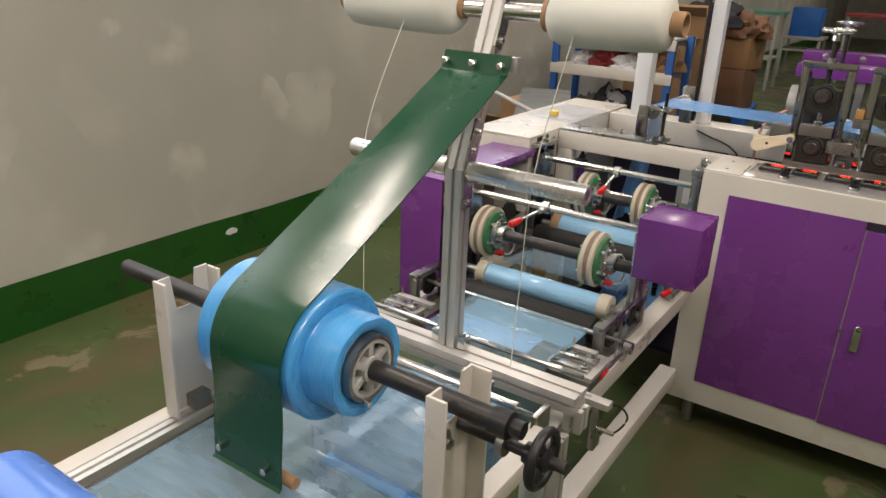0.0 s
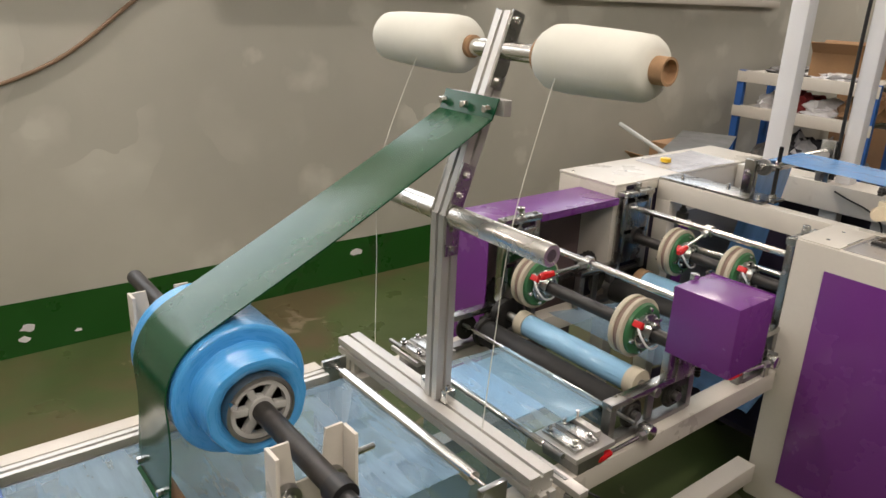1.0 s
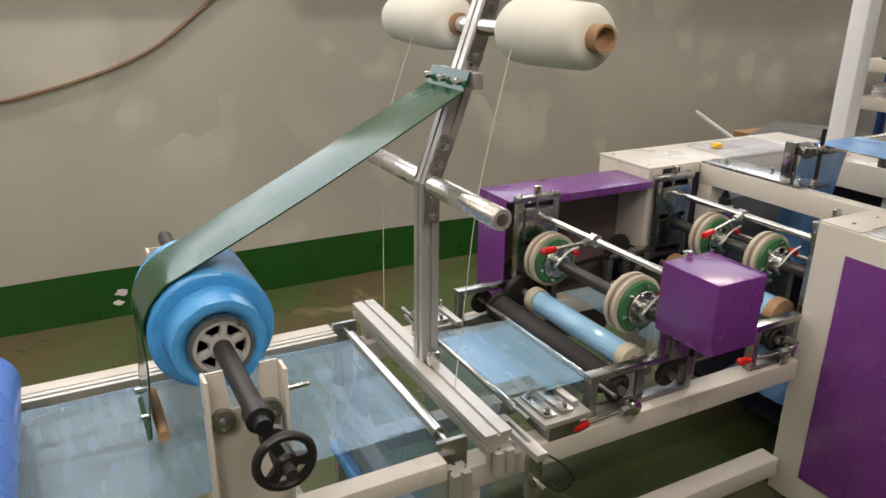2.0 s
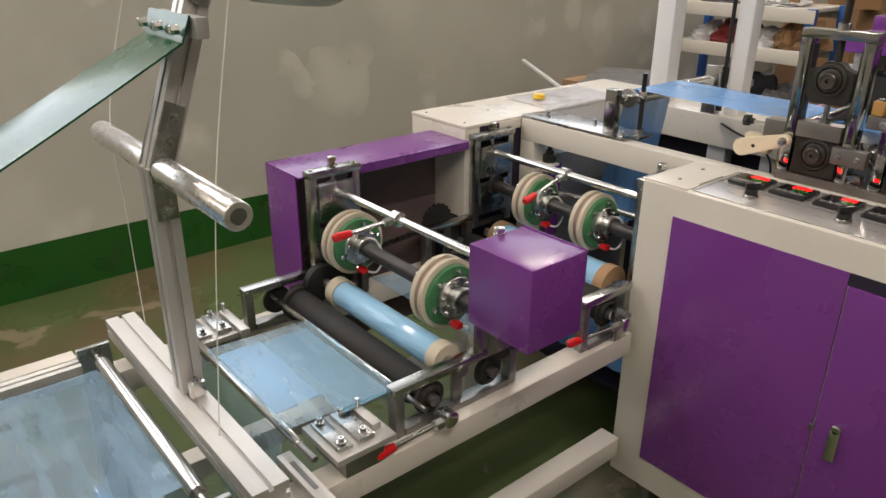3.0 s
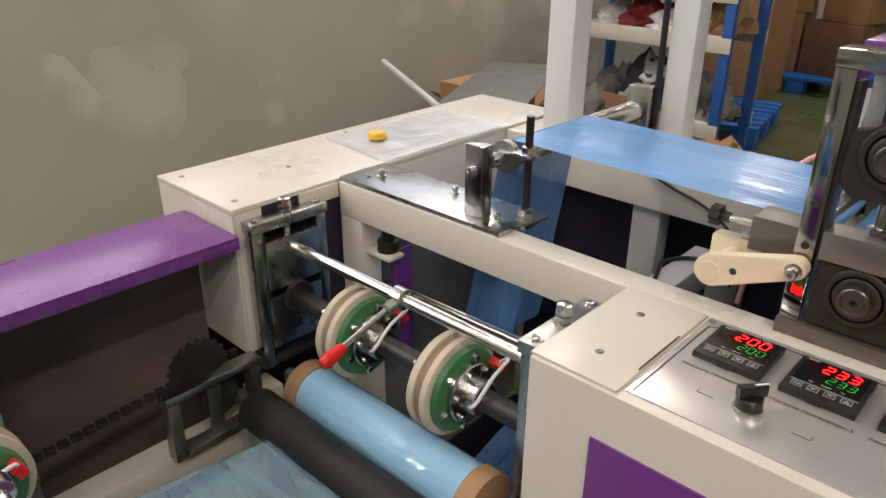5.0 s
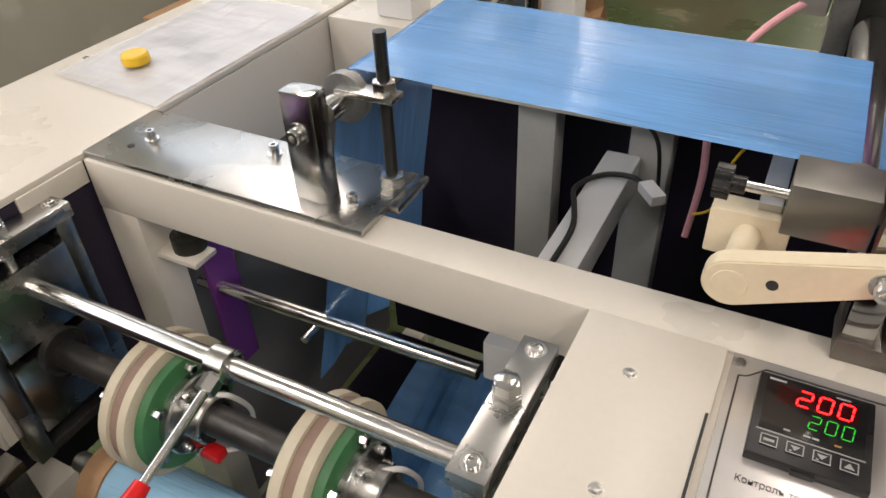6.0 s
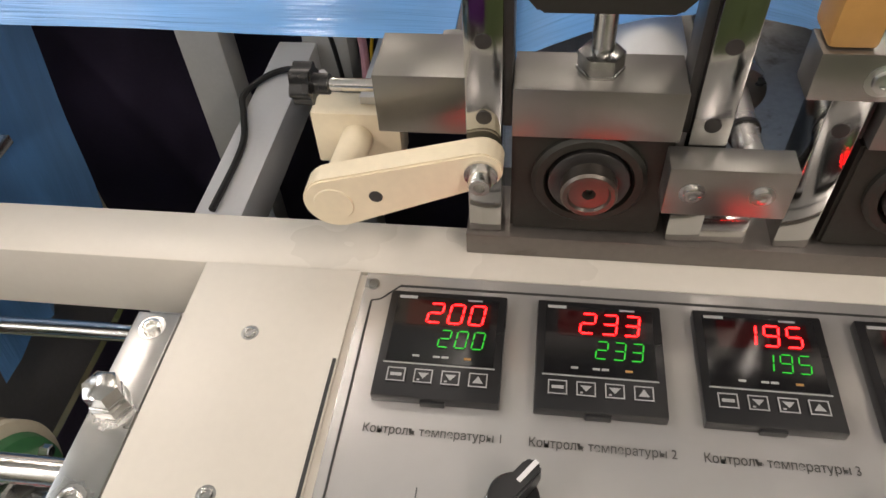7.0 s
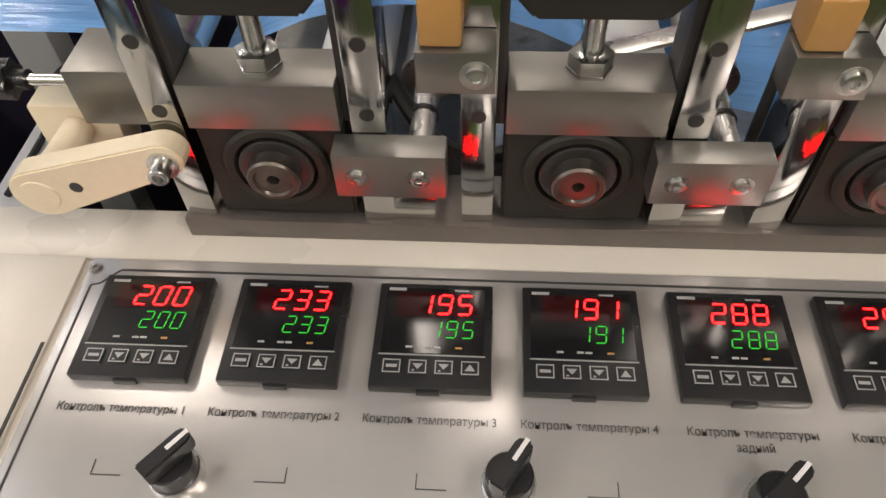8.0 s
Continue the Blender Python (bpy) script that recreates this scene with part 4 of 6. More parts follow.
part("back_sheet", B((-1.19, -1.186, 1.6805, 2.2, 0.30, 0.8545), bev=0), pbr("grimy_grey_paint", (0.12, 0.085, 0.085), 0.5, var=0.3, scale=6), cg)
ch = thing("drive_chain", (-1.10, 1.95, 0.55), "dark oily roller chain", "chain")
for k in range(26):
    y = 1.70 + k * 0.0195
    part("link", B((-1.106, -1.094, y, y + 0.016, 0.575 + 0.0016 * k, 0.587 + 0.0016 * k), bev=0.002), IRON, ch)
for y, r in ((1.75, 0.05), (2.12, 0.05)):
    bm = bmesh.new()
    pts = []
    for k in range(40):
        a = k * math.tau / 40
        q = r + (0.004 if k % 2 else -0.002)
        pts.append((y + q * math.cos(a), 0.635 + q * math.sin(a)))
    prism(bm, pts, "x", -1.085, -1.077)
    part("sprocket", bm, IRON, ch)

bh = thing("bearing_housing", (-0.985, 1.67, 0.526), "greasy black bearing housing at the roller end", "bearing housing")
part("block", B((-1.012, -1.0, 1.615, 1.70, 0.5405, 0.615), bev=0.006), CASTING, bh)
part("cap", L([(0, 0.042), (0.012, 0.042), (0.016, 0.036), (0.016, 0.018)], (-1.0, 1.628, 0.572), seg=28), RUBBER, bh)
part("cap", L([(0, 0.044), (0.02, 0.044), (0.024, 0.036), (0.024, 0.014)], (-1.0, 1.690, 0.612), seg=28), RUBBER, bh)

# ---- control cabinet and bridge frame ----
PT = 0.893
PZ = PT - 0.001
cab = thing("control_cabinet", (0.4, 2.31, 0), "cream and purple control cabinet with sheet metal doors", "control cabinet")
part("body", B((-0.481, 1.35, 2.207, 2.419, 0.118, PT - 0.003), bev=0.003), CREAM, cab)
part("front_panel", B((-0.397, -0.034, 2.2035, 2.2065, 0.20, 0.83), bev=0.001), PURPLE, cab)
d1 = part("door", B((-0.03, 0.42, 2.198, 2.2065, 0.198, 0.806), bev=0.002), PURPLE, cab)
d2 = part("door", B((0.425, 0.87, 2.198, 2.2065, 0.198, 0.806), bev=0.002), PURPLE, cab)
# dark strip painted as the shade in the gap over the doors
part("gap_shade", B((-0.034, 0.90, 2.2036, 2.2066, 0.807, 0.83), bev=0), INSHADE, cab)
bm = bmesh.new()
lathe(bm, [(0, 0.010), (-0.008, 0.0095), (-0.010, 0.007)], (0.012, 2.198, 0.525), "y", 20)
box(bm, 0.002, 0.022, 2.188, 2.198, 0.455, 0.525, 0.003)
part("latch", bm, CHROME, d1, "chrome flush latch")
part("corner_pull", B((-0.036, -0.028, 2.195, 2.1975, 0.50, 0.515), bev=0.001), CHROME, d1)
for x in (-0.42, 0.5, 1.28):
    part("foot", R((x, 2.30, 0), (x, 2.30, 0.118), 0.02, 16), DULL if x != 0.5 else AMBER, cab)
cov = part("cover_plate", B((-0.483, -0.3775, 2.212, 2.4185, PT - 0.0029, PT + 0.0005), bev=0.0008), CREAM, cab)
for x, y in ((-0.436, 2.364), (-0.428, 2.262)):
    part("screw", bolt(bmesh.new(), (x, y, PT + 0.0005), 0.0036, 0.0015), STEEL, cov)
part("bracket_slot", B((-0.3805, -0.3785, 2.26, 2.35, PT + 0.0004, PT + 0.0014), bev=0), BLACKINK, cov)

pan = part("panel_plate", B((-0.373, 1.33, 2.222, 2.4185, PT - 0.0028, PZ), bev=0.0004), PANEL, cab, "brushed steel control plate with printed labels")
part("border", B((-0.350, 1.32, 2.4085, 2.4100, PZ + 0.0001, PZ + 0.0005), (-0.3672, -0.366, 2.226, 2.395, PZ + 0.0001, PZ + 0.0005), bev=0), BLACKINK, pan, "thin black border line")
part("border_arc", T([(-0.3666, 2.395, PZ), (-0.366, 2.3965, PZ), (-0.361, 2.398, PZ), (-0.356, 2.403, PZ), (-0.350, 2.4092, PZ)], 0.0006, 5), BLACKINK, pan)
part("screw", bolt(bmesh.new(), (-0.368, 2.4095, PZ), 0.0032, 0.0015), DULL, pan)


def text_part(parent, txt, x, y, size, mat, name="lettering"):
    cu = bpy.data.curves.new(name, "FONT")
    cu.body, cu.size, cu.align_x, cu.align_y, cu.extrude = txt, size, "CENTER", "CENTER", 0.0001
    cu.materials.append(mat)
    ob = new(name, cu)
    ob.scale = (0.89, 1.04, 1)
    ob.parent = parent
    o = ORG[parent.name]
    ob.location = (x - o[0], y - o[1], PZ + 0.0005 - o[2])
    return ob


SEG = {"0": "abcdef", "1": "bc", "2": "abged", "3": "abgcd", "4": "fgbc", "5": "afgcd", "6": "afgedc", "7": "abc", "8": "abcdefg", "9": "abcdfg"}


def digits(bm, txt, x, y, w, h, z, gap):
    """Slanted seven-segment figures, lying in the panel."""
    t = w * 0.135
    lines = {"a": (0, h, w, h), "b": (w, h, w, h / 2), "c": (w, h / 2, w, 0), "d": (0, 0, w, 0), "e": (0, 0, 0, h / 2), "f": (0, h / 2, 0, h), "g": (0, h / 2, w, h / 2)}
    for k, ch in enumerate(txt):
        for s in SEG[ch]:
            x0, y0, x1, y1 = lines[s]
            a, b = Vector((x0, y0)), Vector((x1, y1))
            d = (b - a).normalized()
            n = Vector((-d.y, d.x)) * t / 2
            a, b = a + d * t * 0.45, b - d * t * 0.45
            pts = [a, a + d * t / 2 + n, b - d * t / 2 + n, b, b - d * t / 2 - n, a + d * t / 2 - n]
            vs = [bm.verts.new((x + k * gap + p.x + 0.12 * p.y, y + p.y, z)) for p in pts]
            bm.faces.new(vs)
    bmesh.ops.recalc_face_normals(bm, faces=bm.faces)
    for f in bm.faces:
        if f.normal.z < 0:
            f.normal_flip()
    return bm


def controller(k, red, green):
    x, y = -0.353 + 0.0905 * k, 2.3255
    c = thing("temperature_controller", (x + 0.036, y + 0.036, PZ), "black temperature controller showing %s in red and green" % red, "temperature controller", "temperature controllers")
    bm = bmesh.new()
    box(bm, x, x + 0.072, y, y + 0.0745, PZ + 0.0001, PZ + 0.0075, 0.0012)
    part("bezel", bm, PLASTIC, c)
    z = PZ + 0.0078
    part("display", B((x + 0.005, x + 0.067, y + 0.023, y + 0.0705, PZ + 0.007, z), bev=0), GLOSSBLACK, c)
    part("red_window", B((x + 0.0125, x + 0.0625, y + 0.0490, y + 0.0675, z - 0.0004, z + 0.0002), bev=0), LENS, c)
    for i, ch in enumerate(red):
        part("red_digit", digits(bmesh.new(), ch, x + 0.0248 + 0.0126 * i, y + 0.0512, 0.0080, 0.0140, z + 0.0006, 0), LEDRED, c)
    for i, ch in enumerate(green):
        part("green_digit", digits(bmesh.new(), ch, x + 0.0335 + 0.0099 * i, y + 0.0340, 0.0062, 0.0118, z + 0.0006, 0), LEDGREEN, c)
    part("line", B((x + 0.004, x + 0.068, y + 0.0215, y + 0.0222, z - 0.0006, z + 0.0001), bev=0), ICON, c)
    part("maker_mark", B((x + 0.006, x + 0.017, y + 0.0685, y + 0.0705, z - 0.0002, z + 0.0003), bev=0), ICON, c)
    part("model_mark", B((x + 0.048, x + 0.057, y + 0.0688, y + 0.0700, z - 0.0002, z + 0.0003), bev=0), INK, c)
    for i, dx in enumerate((0.020, 0.032, 0.037, 0.050)):
        part("lamp_mark", B((x + dx, x + dx + 0.004, y + 0.0265, y + 0.0278, z - 0.0002, z + 0.0003), bev=0), ICON if i < 3 else AMBER, c)
    for i in range(4):
        kx = x + 0.0075 + i * 0.0155
        key = part("button", B((kx, kx + 0.0105, y + 0.009, y + 0.0180, PZ + 0.007, z + 0.0006), bev=0.0004), PLASTIC, c)
        q = z + 0.0007
        e = 0.0007
        part("outline", B((kx, kx + 0.0105, y + 0.009, y + 0.009 + e, q, q + 0.0002), (kx, kx + 0.0105, y + 0.018 - e, y + 0.018, q, q + 0.0002), (kx, kx + e, y + 0.009 + e, y + 0.018 - e, q, q + 0.0002), (kx + 0.0105 - e, kx + 0.0105, y + 0.009 + e, y + 0.018 - e, q, q + 0.0002), bev=0), ICON, key)
        bm = bmesh.new()
        if i == 0:
            box(bm, kx + 0.002, kx + 0.0085, y + 0.0125, y + 0.0145, q, q + 0.0002)
        elif i == 3:
            prism(bm, [(kx + 0.0022, y + 0.0115), (kx + 0.0083, y + 0.0115), (kx + 0.00525, y + 0.0160)], "z", q, q + 0.0002)
        else:
            prism(bm, [(kx + 0.0022, y + 0.0155), (kx + 0.0083, y + 0.0155), (kx + 0.00525, y + 0.0118)], "z", q, q + 0.0002)
            box(bm, kx + 0.002, kx + 0.0035, y + 0.0105, y + 0.0115, q, q + 0.0002)
        part("icon", bm, ICON, key)
    part("clip_notch", B((x + 0.028, x + 0.042, y - 0.0016, y + 0.0005, PZ + 0.0006, PZ + 0.005), bev=0.0005), PLASTIC, c)
    return c


for k, v in enumerate(("200", "233", "195", "191", "288", "290")):
    controller(k, v, v)
LAB = "\u041a\u043e\u043d\u0442\u0440\u043e\u043b\u044a \u0442\u0435\u043c\u043f\u0435\u0440\u0430\u0442\u0443\u0440\u044b"
for k in range(4):
    text_part(pan, "%s %d" % (LAB, k + 1), -0.316 + 0.0905 * k, 2.3085, 0.0071, GREYINK)
text_part(pan, LAB, -0.316 + 0.0905 * 4, 2.3085, 0.0071, GREYINK)
text_part(pan, "\u0437\u0430\u0434\u043d\u0438\u0439", -0.316 + 0.0905 * 4, 2.3000, 0.0071, GREYINK)
text_part(pan, LAB, -0.316 + 0.0905 * 5, 2.3085, 0.0071, GREYINK)


def knob(x, y, turn):
    k = thing("selector_knob", (x, y, PZ), "black selector knob with white pointer on a silver ring", "selector knob", "selector knobs")
    part("ring", L([(0, 0.0148), (0.006, 0.0148), (0.008, 0.0138), (0.008, 0.011)], (x, y, PZ), "z", 32), CHROME, k)
    part("base", L([(0.0, 0.0128), (0.010, 0.0126), (0.011, 0.0115), (0.011, 0.006)], (x, y, PZ + 0.0082), "z", 32), PLASTIC, k)
    m = Matrix.Translation((x, y, PZ)) @ Matrix.Rotation(radians(turn), 4, "Z")
    bm = bmesh.new()
    prism(bm, [(-0.0135, -0.005), (0.0135, -0.005), (0.0165, -0.003), (0.0165, 0.003), (0.0135, 0.005), (-0.0135, 0.005)], "z", 0.019, 0.031)
    bmesh.ops.bevel(bm, geom=bm.edges[:], offset=0.001, segments=2, affect="EDGES")
    bmesh.ops.transform(bm, matrix=m, verts=bm.verts)
    g = part("grip", bm, PLASTIC, k)
    bm = bmesh.new()
    box(bm, 0.003, 0.0168, -0.0012, 0.0012, 0.0306, 0.0314)
    bmesh.ops.transform(bm, matrix=m, verts=bm.verts)
    part("pointer", bm, PAPER, g, "white pointer line")
    return k


knob(-0.270, 2.270, 52), knob(-0.090, 2.272, 58), knob(0.047, 2.268, 45)
for x in (-0.270, -0.090):
    for s, dx in ((-1, -0.050), (1, 0.042)):
        a, b = sorted((x + dx, x + dx + 0.017))
        e = a if s < 0 else b - 0.0006
        part("corner_mark", B((a, b, 2.2685, 2.2691, PZ + 0.0001, PZ + 0.0004), (e, e + 0.0006, 2.2691, 2.2775, PZ + 0.0001, PZ + 0.0004), bev=0), BLACKINK, pan)

# bridge frame behind the panel
br = thing("machine_bridge", (-0.3, 2.7, 0), "cream welded steel bridge of the film machine", "machine bridge")
part("front_beam", B((-1.061, 1.35, 2.420, 2.466, 0.828, 0.8905), bev=0.003), CREAM, br)
part("rear_beam", B((-1.061, 1.35, 2.895, 3.03, 0.80, 0.890), bev=0.003), CREAM, br)
part("post", B((-1.061, -1.005, 2.4205, 2.4655, 0.13, 0.8275), bev=0.003), CREAM, br)
# grey instead of white puts the inner shade into these two posts
part("post", B((-0.575, -0.515, 2.91, 2.955, 0.141, 0.7995), bev=0.003), GREYPLASTIC, br)
part("post", B((-0.745, -0.685, 2.91, 2.955, 0.141, 0.7995), bev=0.003), GREYPLASTIC, br)
# lower inner face, with its shade put in as dark grey colour
part("shaded_side", B((-1.075, -1.0715, 2.49, 2.99, 0.141, 0.749), bev=0), SHADEGREY, br)
part("purple_guard", B((-1.0035, -0.995, 2.485, 2.535, 0.52, 0.75), bev=0.002), PURPLE, br)
part("inner_beam", B((-0.605, -0.555, 2.479, 2.9095, 0.695, 0.75), bev=0.003), WHITE, br)
# pan and back sheet coloured near-black for the shade inside the bridge
part("shade_pan", B((-1.06, 1.3, 2.479, 2.98, 0.12, 0.14), bev=0), INSHADE, br)
part("back_sheet", B((-1.06, 1.3, 3.0, 3.006, 0.141, 0.79), bev=0), INSHADE, br)
part("rear_foot", B((-1.05, -1.0, 2.99, 3.03, 0, 0.119)), CREAM, br)
part("rear_foot", B((1.2, 1.25, 2.99, 3.03, 0, 0.119)), CREAM, br)
for x in (-0.99, -0.54):
    mt = part("motor_shelf", B((x - 0.02, x + 0.045, 2.430, 2.466, 0.765, 0.772)), CREAM, br)
    part("damper", L([(0, 0.02), (0.02, 0.02), (0.022, 0.012), (0.034, 0.012), (0.034, 0.007), (0.046, 0.007)], (x + 0.015, 2.456, 0.7722), "z", 20), CASTING, mt)
solo("tie_rod", R((-1.03, 2.50, 0.668), (-0.62, 2.50, 0.676), 0.0095, 18), CHROME, "polished tie rod under the front beam", "rod", group="cross rods")
solo("tie_rod", R((-0.890, 2.52, 0.595), (-0.888, 2.72, 0.600), 0.006, 14), STEEL, "slanted threaded rod with nuts", "rod", group="cross rods")

lc = thing("side_cover", (-1.18, 2.63, 0), "cream sheet metal cover along the machine side", "cover")
part("front_face", B((-1.303, -1.066, 2.207, 2.212, 0.628, 0.885), bev=0.001), CREAM, lc)
part("outer_face", B((-1.303, -1.298, 2.2125, 3.0935, 0.30, 0.885), bev=0.001), CREAM, lc)
part("inner_face", B((-1.071, -1.066, 2.2125, 2.262, 0.628, 0.885), (-1.071, -1.066, 2.49, 2.98, 0.75, 0.885), bev=0.001), CREAM, lc)
part("top_face", B((-1.308, -1.066, 2.207, 3.10, 0.8855, 0.8945), bev=0.0025), CREAM, lc)
part("rear_face", B((-1.303, -1.066, 3.094, 3.099, 0.12, 0.885), bev=0.001), CREAM, lc)
# two near-black sheets paint the shade inside the side cover
part("slot_shade", B((-1.0705, -1.066, 2.2625, 2.489, 0.60, 0.885), bev=0), INSHADE, lc)
part("back_shade", B((-1.29, -1.285, 2.2125, 2.9, 0.30, 0.62), bev=0), INSHADE, lc)
part("stand_leg", B((-1.29, -1.25, 2.95, 2.99, 0, 0.30)), CREAM, lc)
for x, y in ((-1.27, 2.235), (-1.10, 2.235), (-1.18, 2.40), (-1.28, 2.62)):
    part("screw", bolt(bmesh.new(), (x, y, 0.8945), 0.0036, 0.0015), STEEL, lc)
part("inner_lip", B((-1.0655, -1.0615, 2.335, 2.4195, 0.862, 0.8885), bev=0.0005), CREAM, lc)

# polished plate with roller support
pl = thing("roller_support_plate", (-0.88, 2.48, 0.8905), "polished steel plate with roller support block", "support plate")
part("plate", B((-1.062, -0.700, 2.424, 2.532, 0.8910, 0.899), bev=0.001), STEEL, pl)
part("tail", B((-0.7, -0.688, 2.47, 2.532, 0.8910, 0.899), bev=0.001), STEEL, pl)
for x, y in ((-1.008, 2.475), (-0.731, 2.458), (-0.86, 2.505)):
    part("cap_screw", bolt(bmesh.new(), (x, y, 0.899), 0.0055, 0.012), CHROME, pl)
part("hole", L([(0, 0.004), (0.0006, 0.004)], (-1.02, 2.455, 0.899), "z", 16), BLACKINK, pl)
part("block", B((-0.787, -0.752, 2.445, 2.468, 0.8993, 1.012), bev=0.0015), SHINE, pl)
part("block", B((-0.80, -0.788, 2.476, 2.494, 0.8993, 0.985), bev=0.0015), SHINE, pl)
part("side_screw", bolt(bmesh.new(), (-0.772, 2.445, 0.972), 0.0075, 0.010, "y", -1), CHROME, pl)
part("axle", R((-0.757, 2.468, 0.985), (-0.757, 2.51, 0.985), 0.0115, 20), CHROME, pl)
for x, y in ((-0.714, 2.505),):
    part("stud", R((x, y, 0.899), (x, y, 1.055), 0.0062, 14), PLASTIC, pl, "black threaded stud")
    part("nut", bolt(bmesh.new(), (x, y, 0.899), 0.0125, 0.013, "z", 1, True), CHROME, pl)
    part("ear", B((-0.76, -0.698, 2.49, 2.512, 0.993, 0.999)), STEEL, pl)
    part("nut", bolt(bmesh.new(), (x, y, 0.999), 0.0115, 0.011, "z", 1, True), CHROME, pl)
tr = thing("turn_roller", (-0.757, 2.7, 0.985), "polished roller turning the blue film", "roller")
part("barrel", R((-0.757, 2.512, 0.985), (-0.757, 2.88, 0.985), 0.020, 28), CHROME, tr)
part("bearing", L([(0, 0.025), (0.011, 0.025), (0.011, 0.019), (0.004, 0.018)], (-0.757, 2.500, 0.985), "y", 28), DULL, tr)
part("end_block", B((-0.78, -0.735, 2.90, 2.93, 0.8905, 1.03)), STEEL, tr)
part("journal", R((-0.757, 2.88, 0.985), (-0.757, 2.90, 0.985), 0.009, 14), CHROME, tr)

bm = bmesh.new()
rows = []
for j in range(17):
    u = j / 16
    rows.append([(-0.757 + 0.432 * u, 2.522 + 0.212 * i / 12, 1.0065 - 0.007 * u + 0.0015 * noise.noise((i * 0.9, u * 3, 0))) for i in range(13)])
sheet(bm, rows)
solo("film_web", bm, FILMTOP, "bright blue film web crossing the machine top", "plastic film", group="film webs")
bm = bmesh.new()
rows = []
for j in range(5):
    a = radians(90 + 22 * j)
    rows.append([(-0.757 + 0.0213 * math.cos(a), 2.522 + 0.212 * i / 8, 0.985 + 0.0213 * math.sin(a)) for i in range(9)])
for j in range(14):
    u = (j + 1) / 14
    rows.append([(-0.7783 - 0.07 * u + 0.016 * u * noise.noise((i * 0.9, u * 2, 5)), 2.522 - 0.03 * u + (0.212 + 0.05 * u) * i / 8, 0.985 - 0.42 * u) for i in range(9)])
sheet(bm, rows)
solo("film_web", bm, FILMTOP, "blue film rising steeply from inside the machine", "plastic film", group="film webs")
bm = bmesh.new()
rows = []
for j in range(14):
    u = j / 13
    rows.append([(-0.90 + 0.26 * i / 16 + 0.05 * u * (0.5 - i / 16), 2.47 + 0.33 * u + 0.014 * noise.noise((i * 0.8, u * 1.5, 9)), 0.20 + 0.12 * u + 0.012 * noise.noise((i * 1.1, u * 2, 2))) for i in range(17)])
sheet(bm, rows)
solo("film_web", bm, FILMTOP, "slack blue film gathered inside the machine", "plastic film", group="film webs")
er = thing("end_roller", (-0.32, 2.7, 0.985), "polished roller at the bearing frames", "roller")
part("barrel", R((-0.325, 2.535, 0.977), (-0.325, 2.86, 0.977), 0.021, 28), CHROME, er)
part("ring", L([(0, 0.024), (0.01, 0.024), (0.01, 0.019), (0.003, 0.018)], (-0.325, 2.524, 0.977), "y", 28), DULL, er)
part("bracket", B((-0.335, -0.315, 2.87, 2.89, 0.8905, 0.99)), STEEL, er)

# bearing frames on their base bar
part("base_bar", B((-0.311, 0.9, 2.442, 2.49, 0.8908, 0.9085), bev=0.001), BASESTEEL, br)


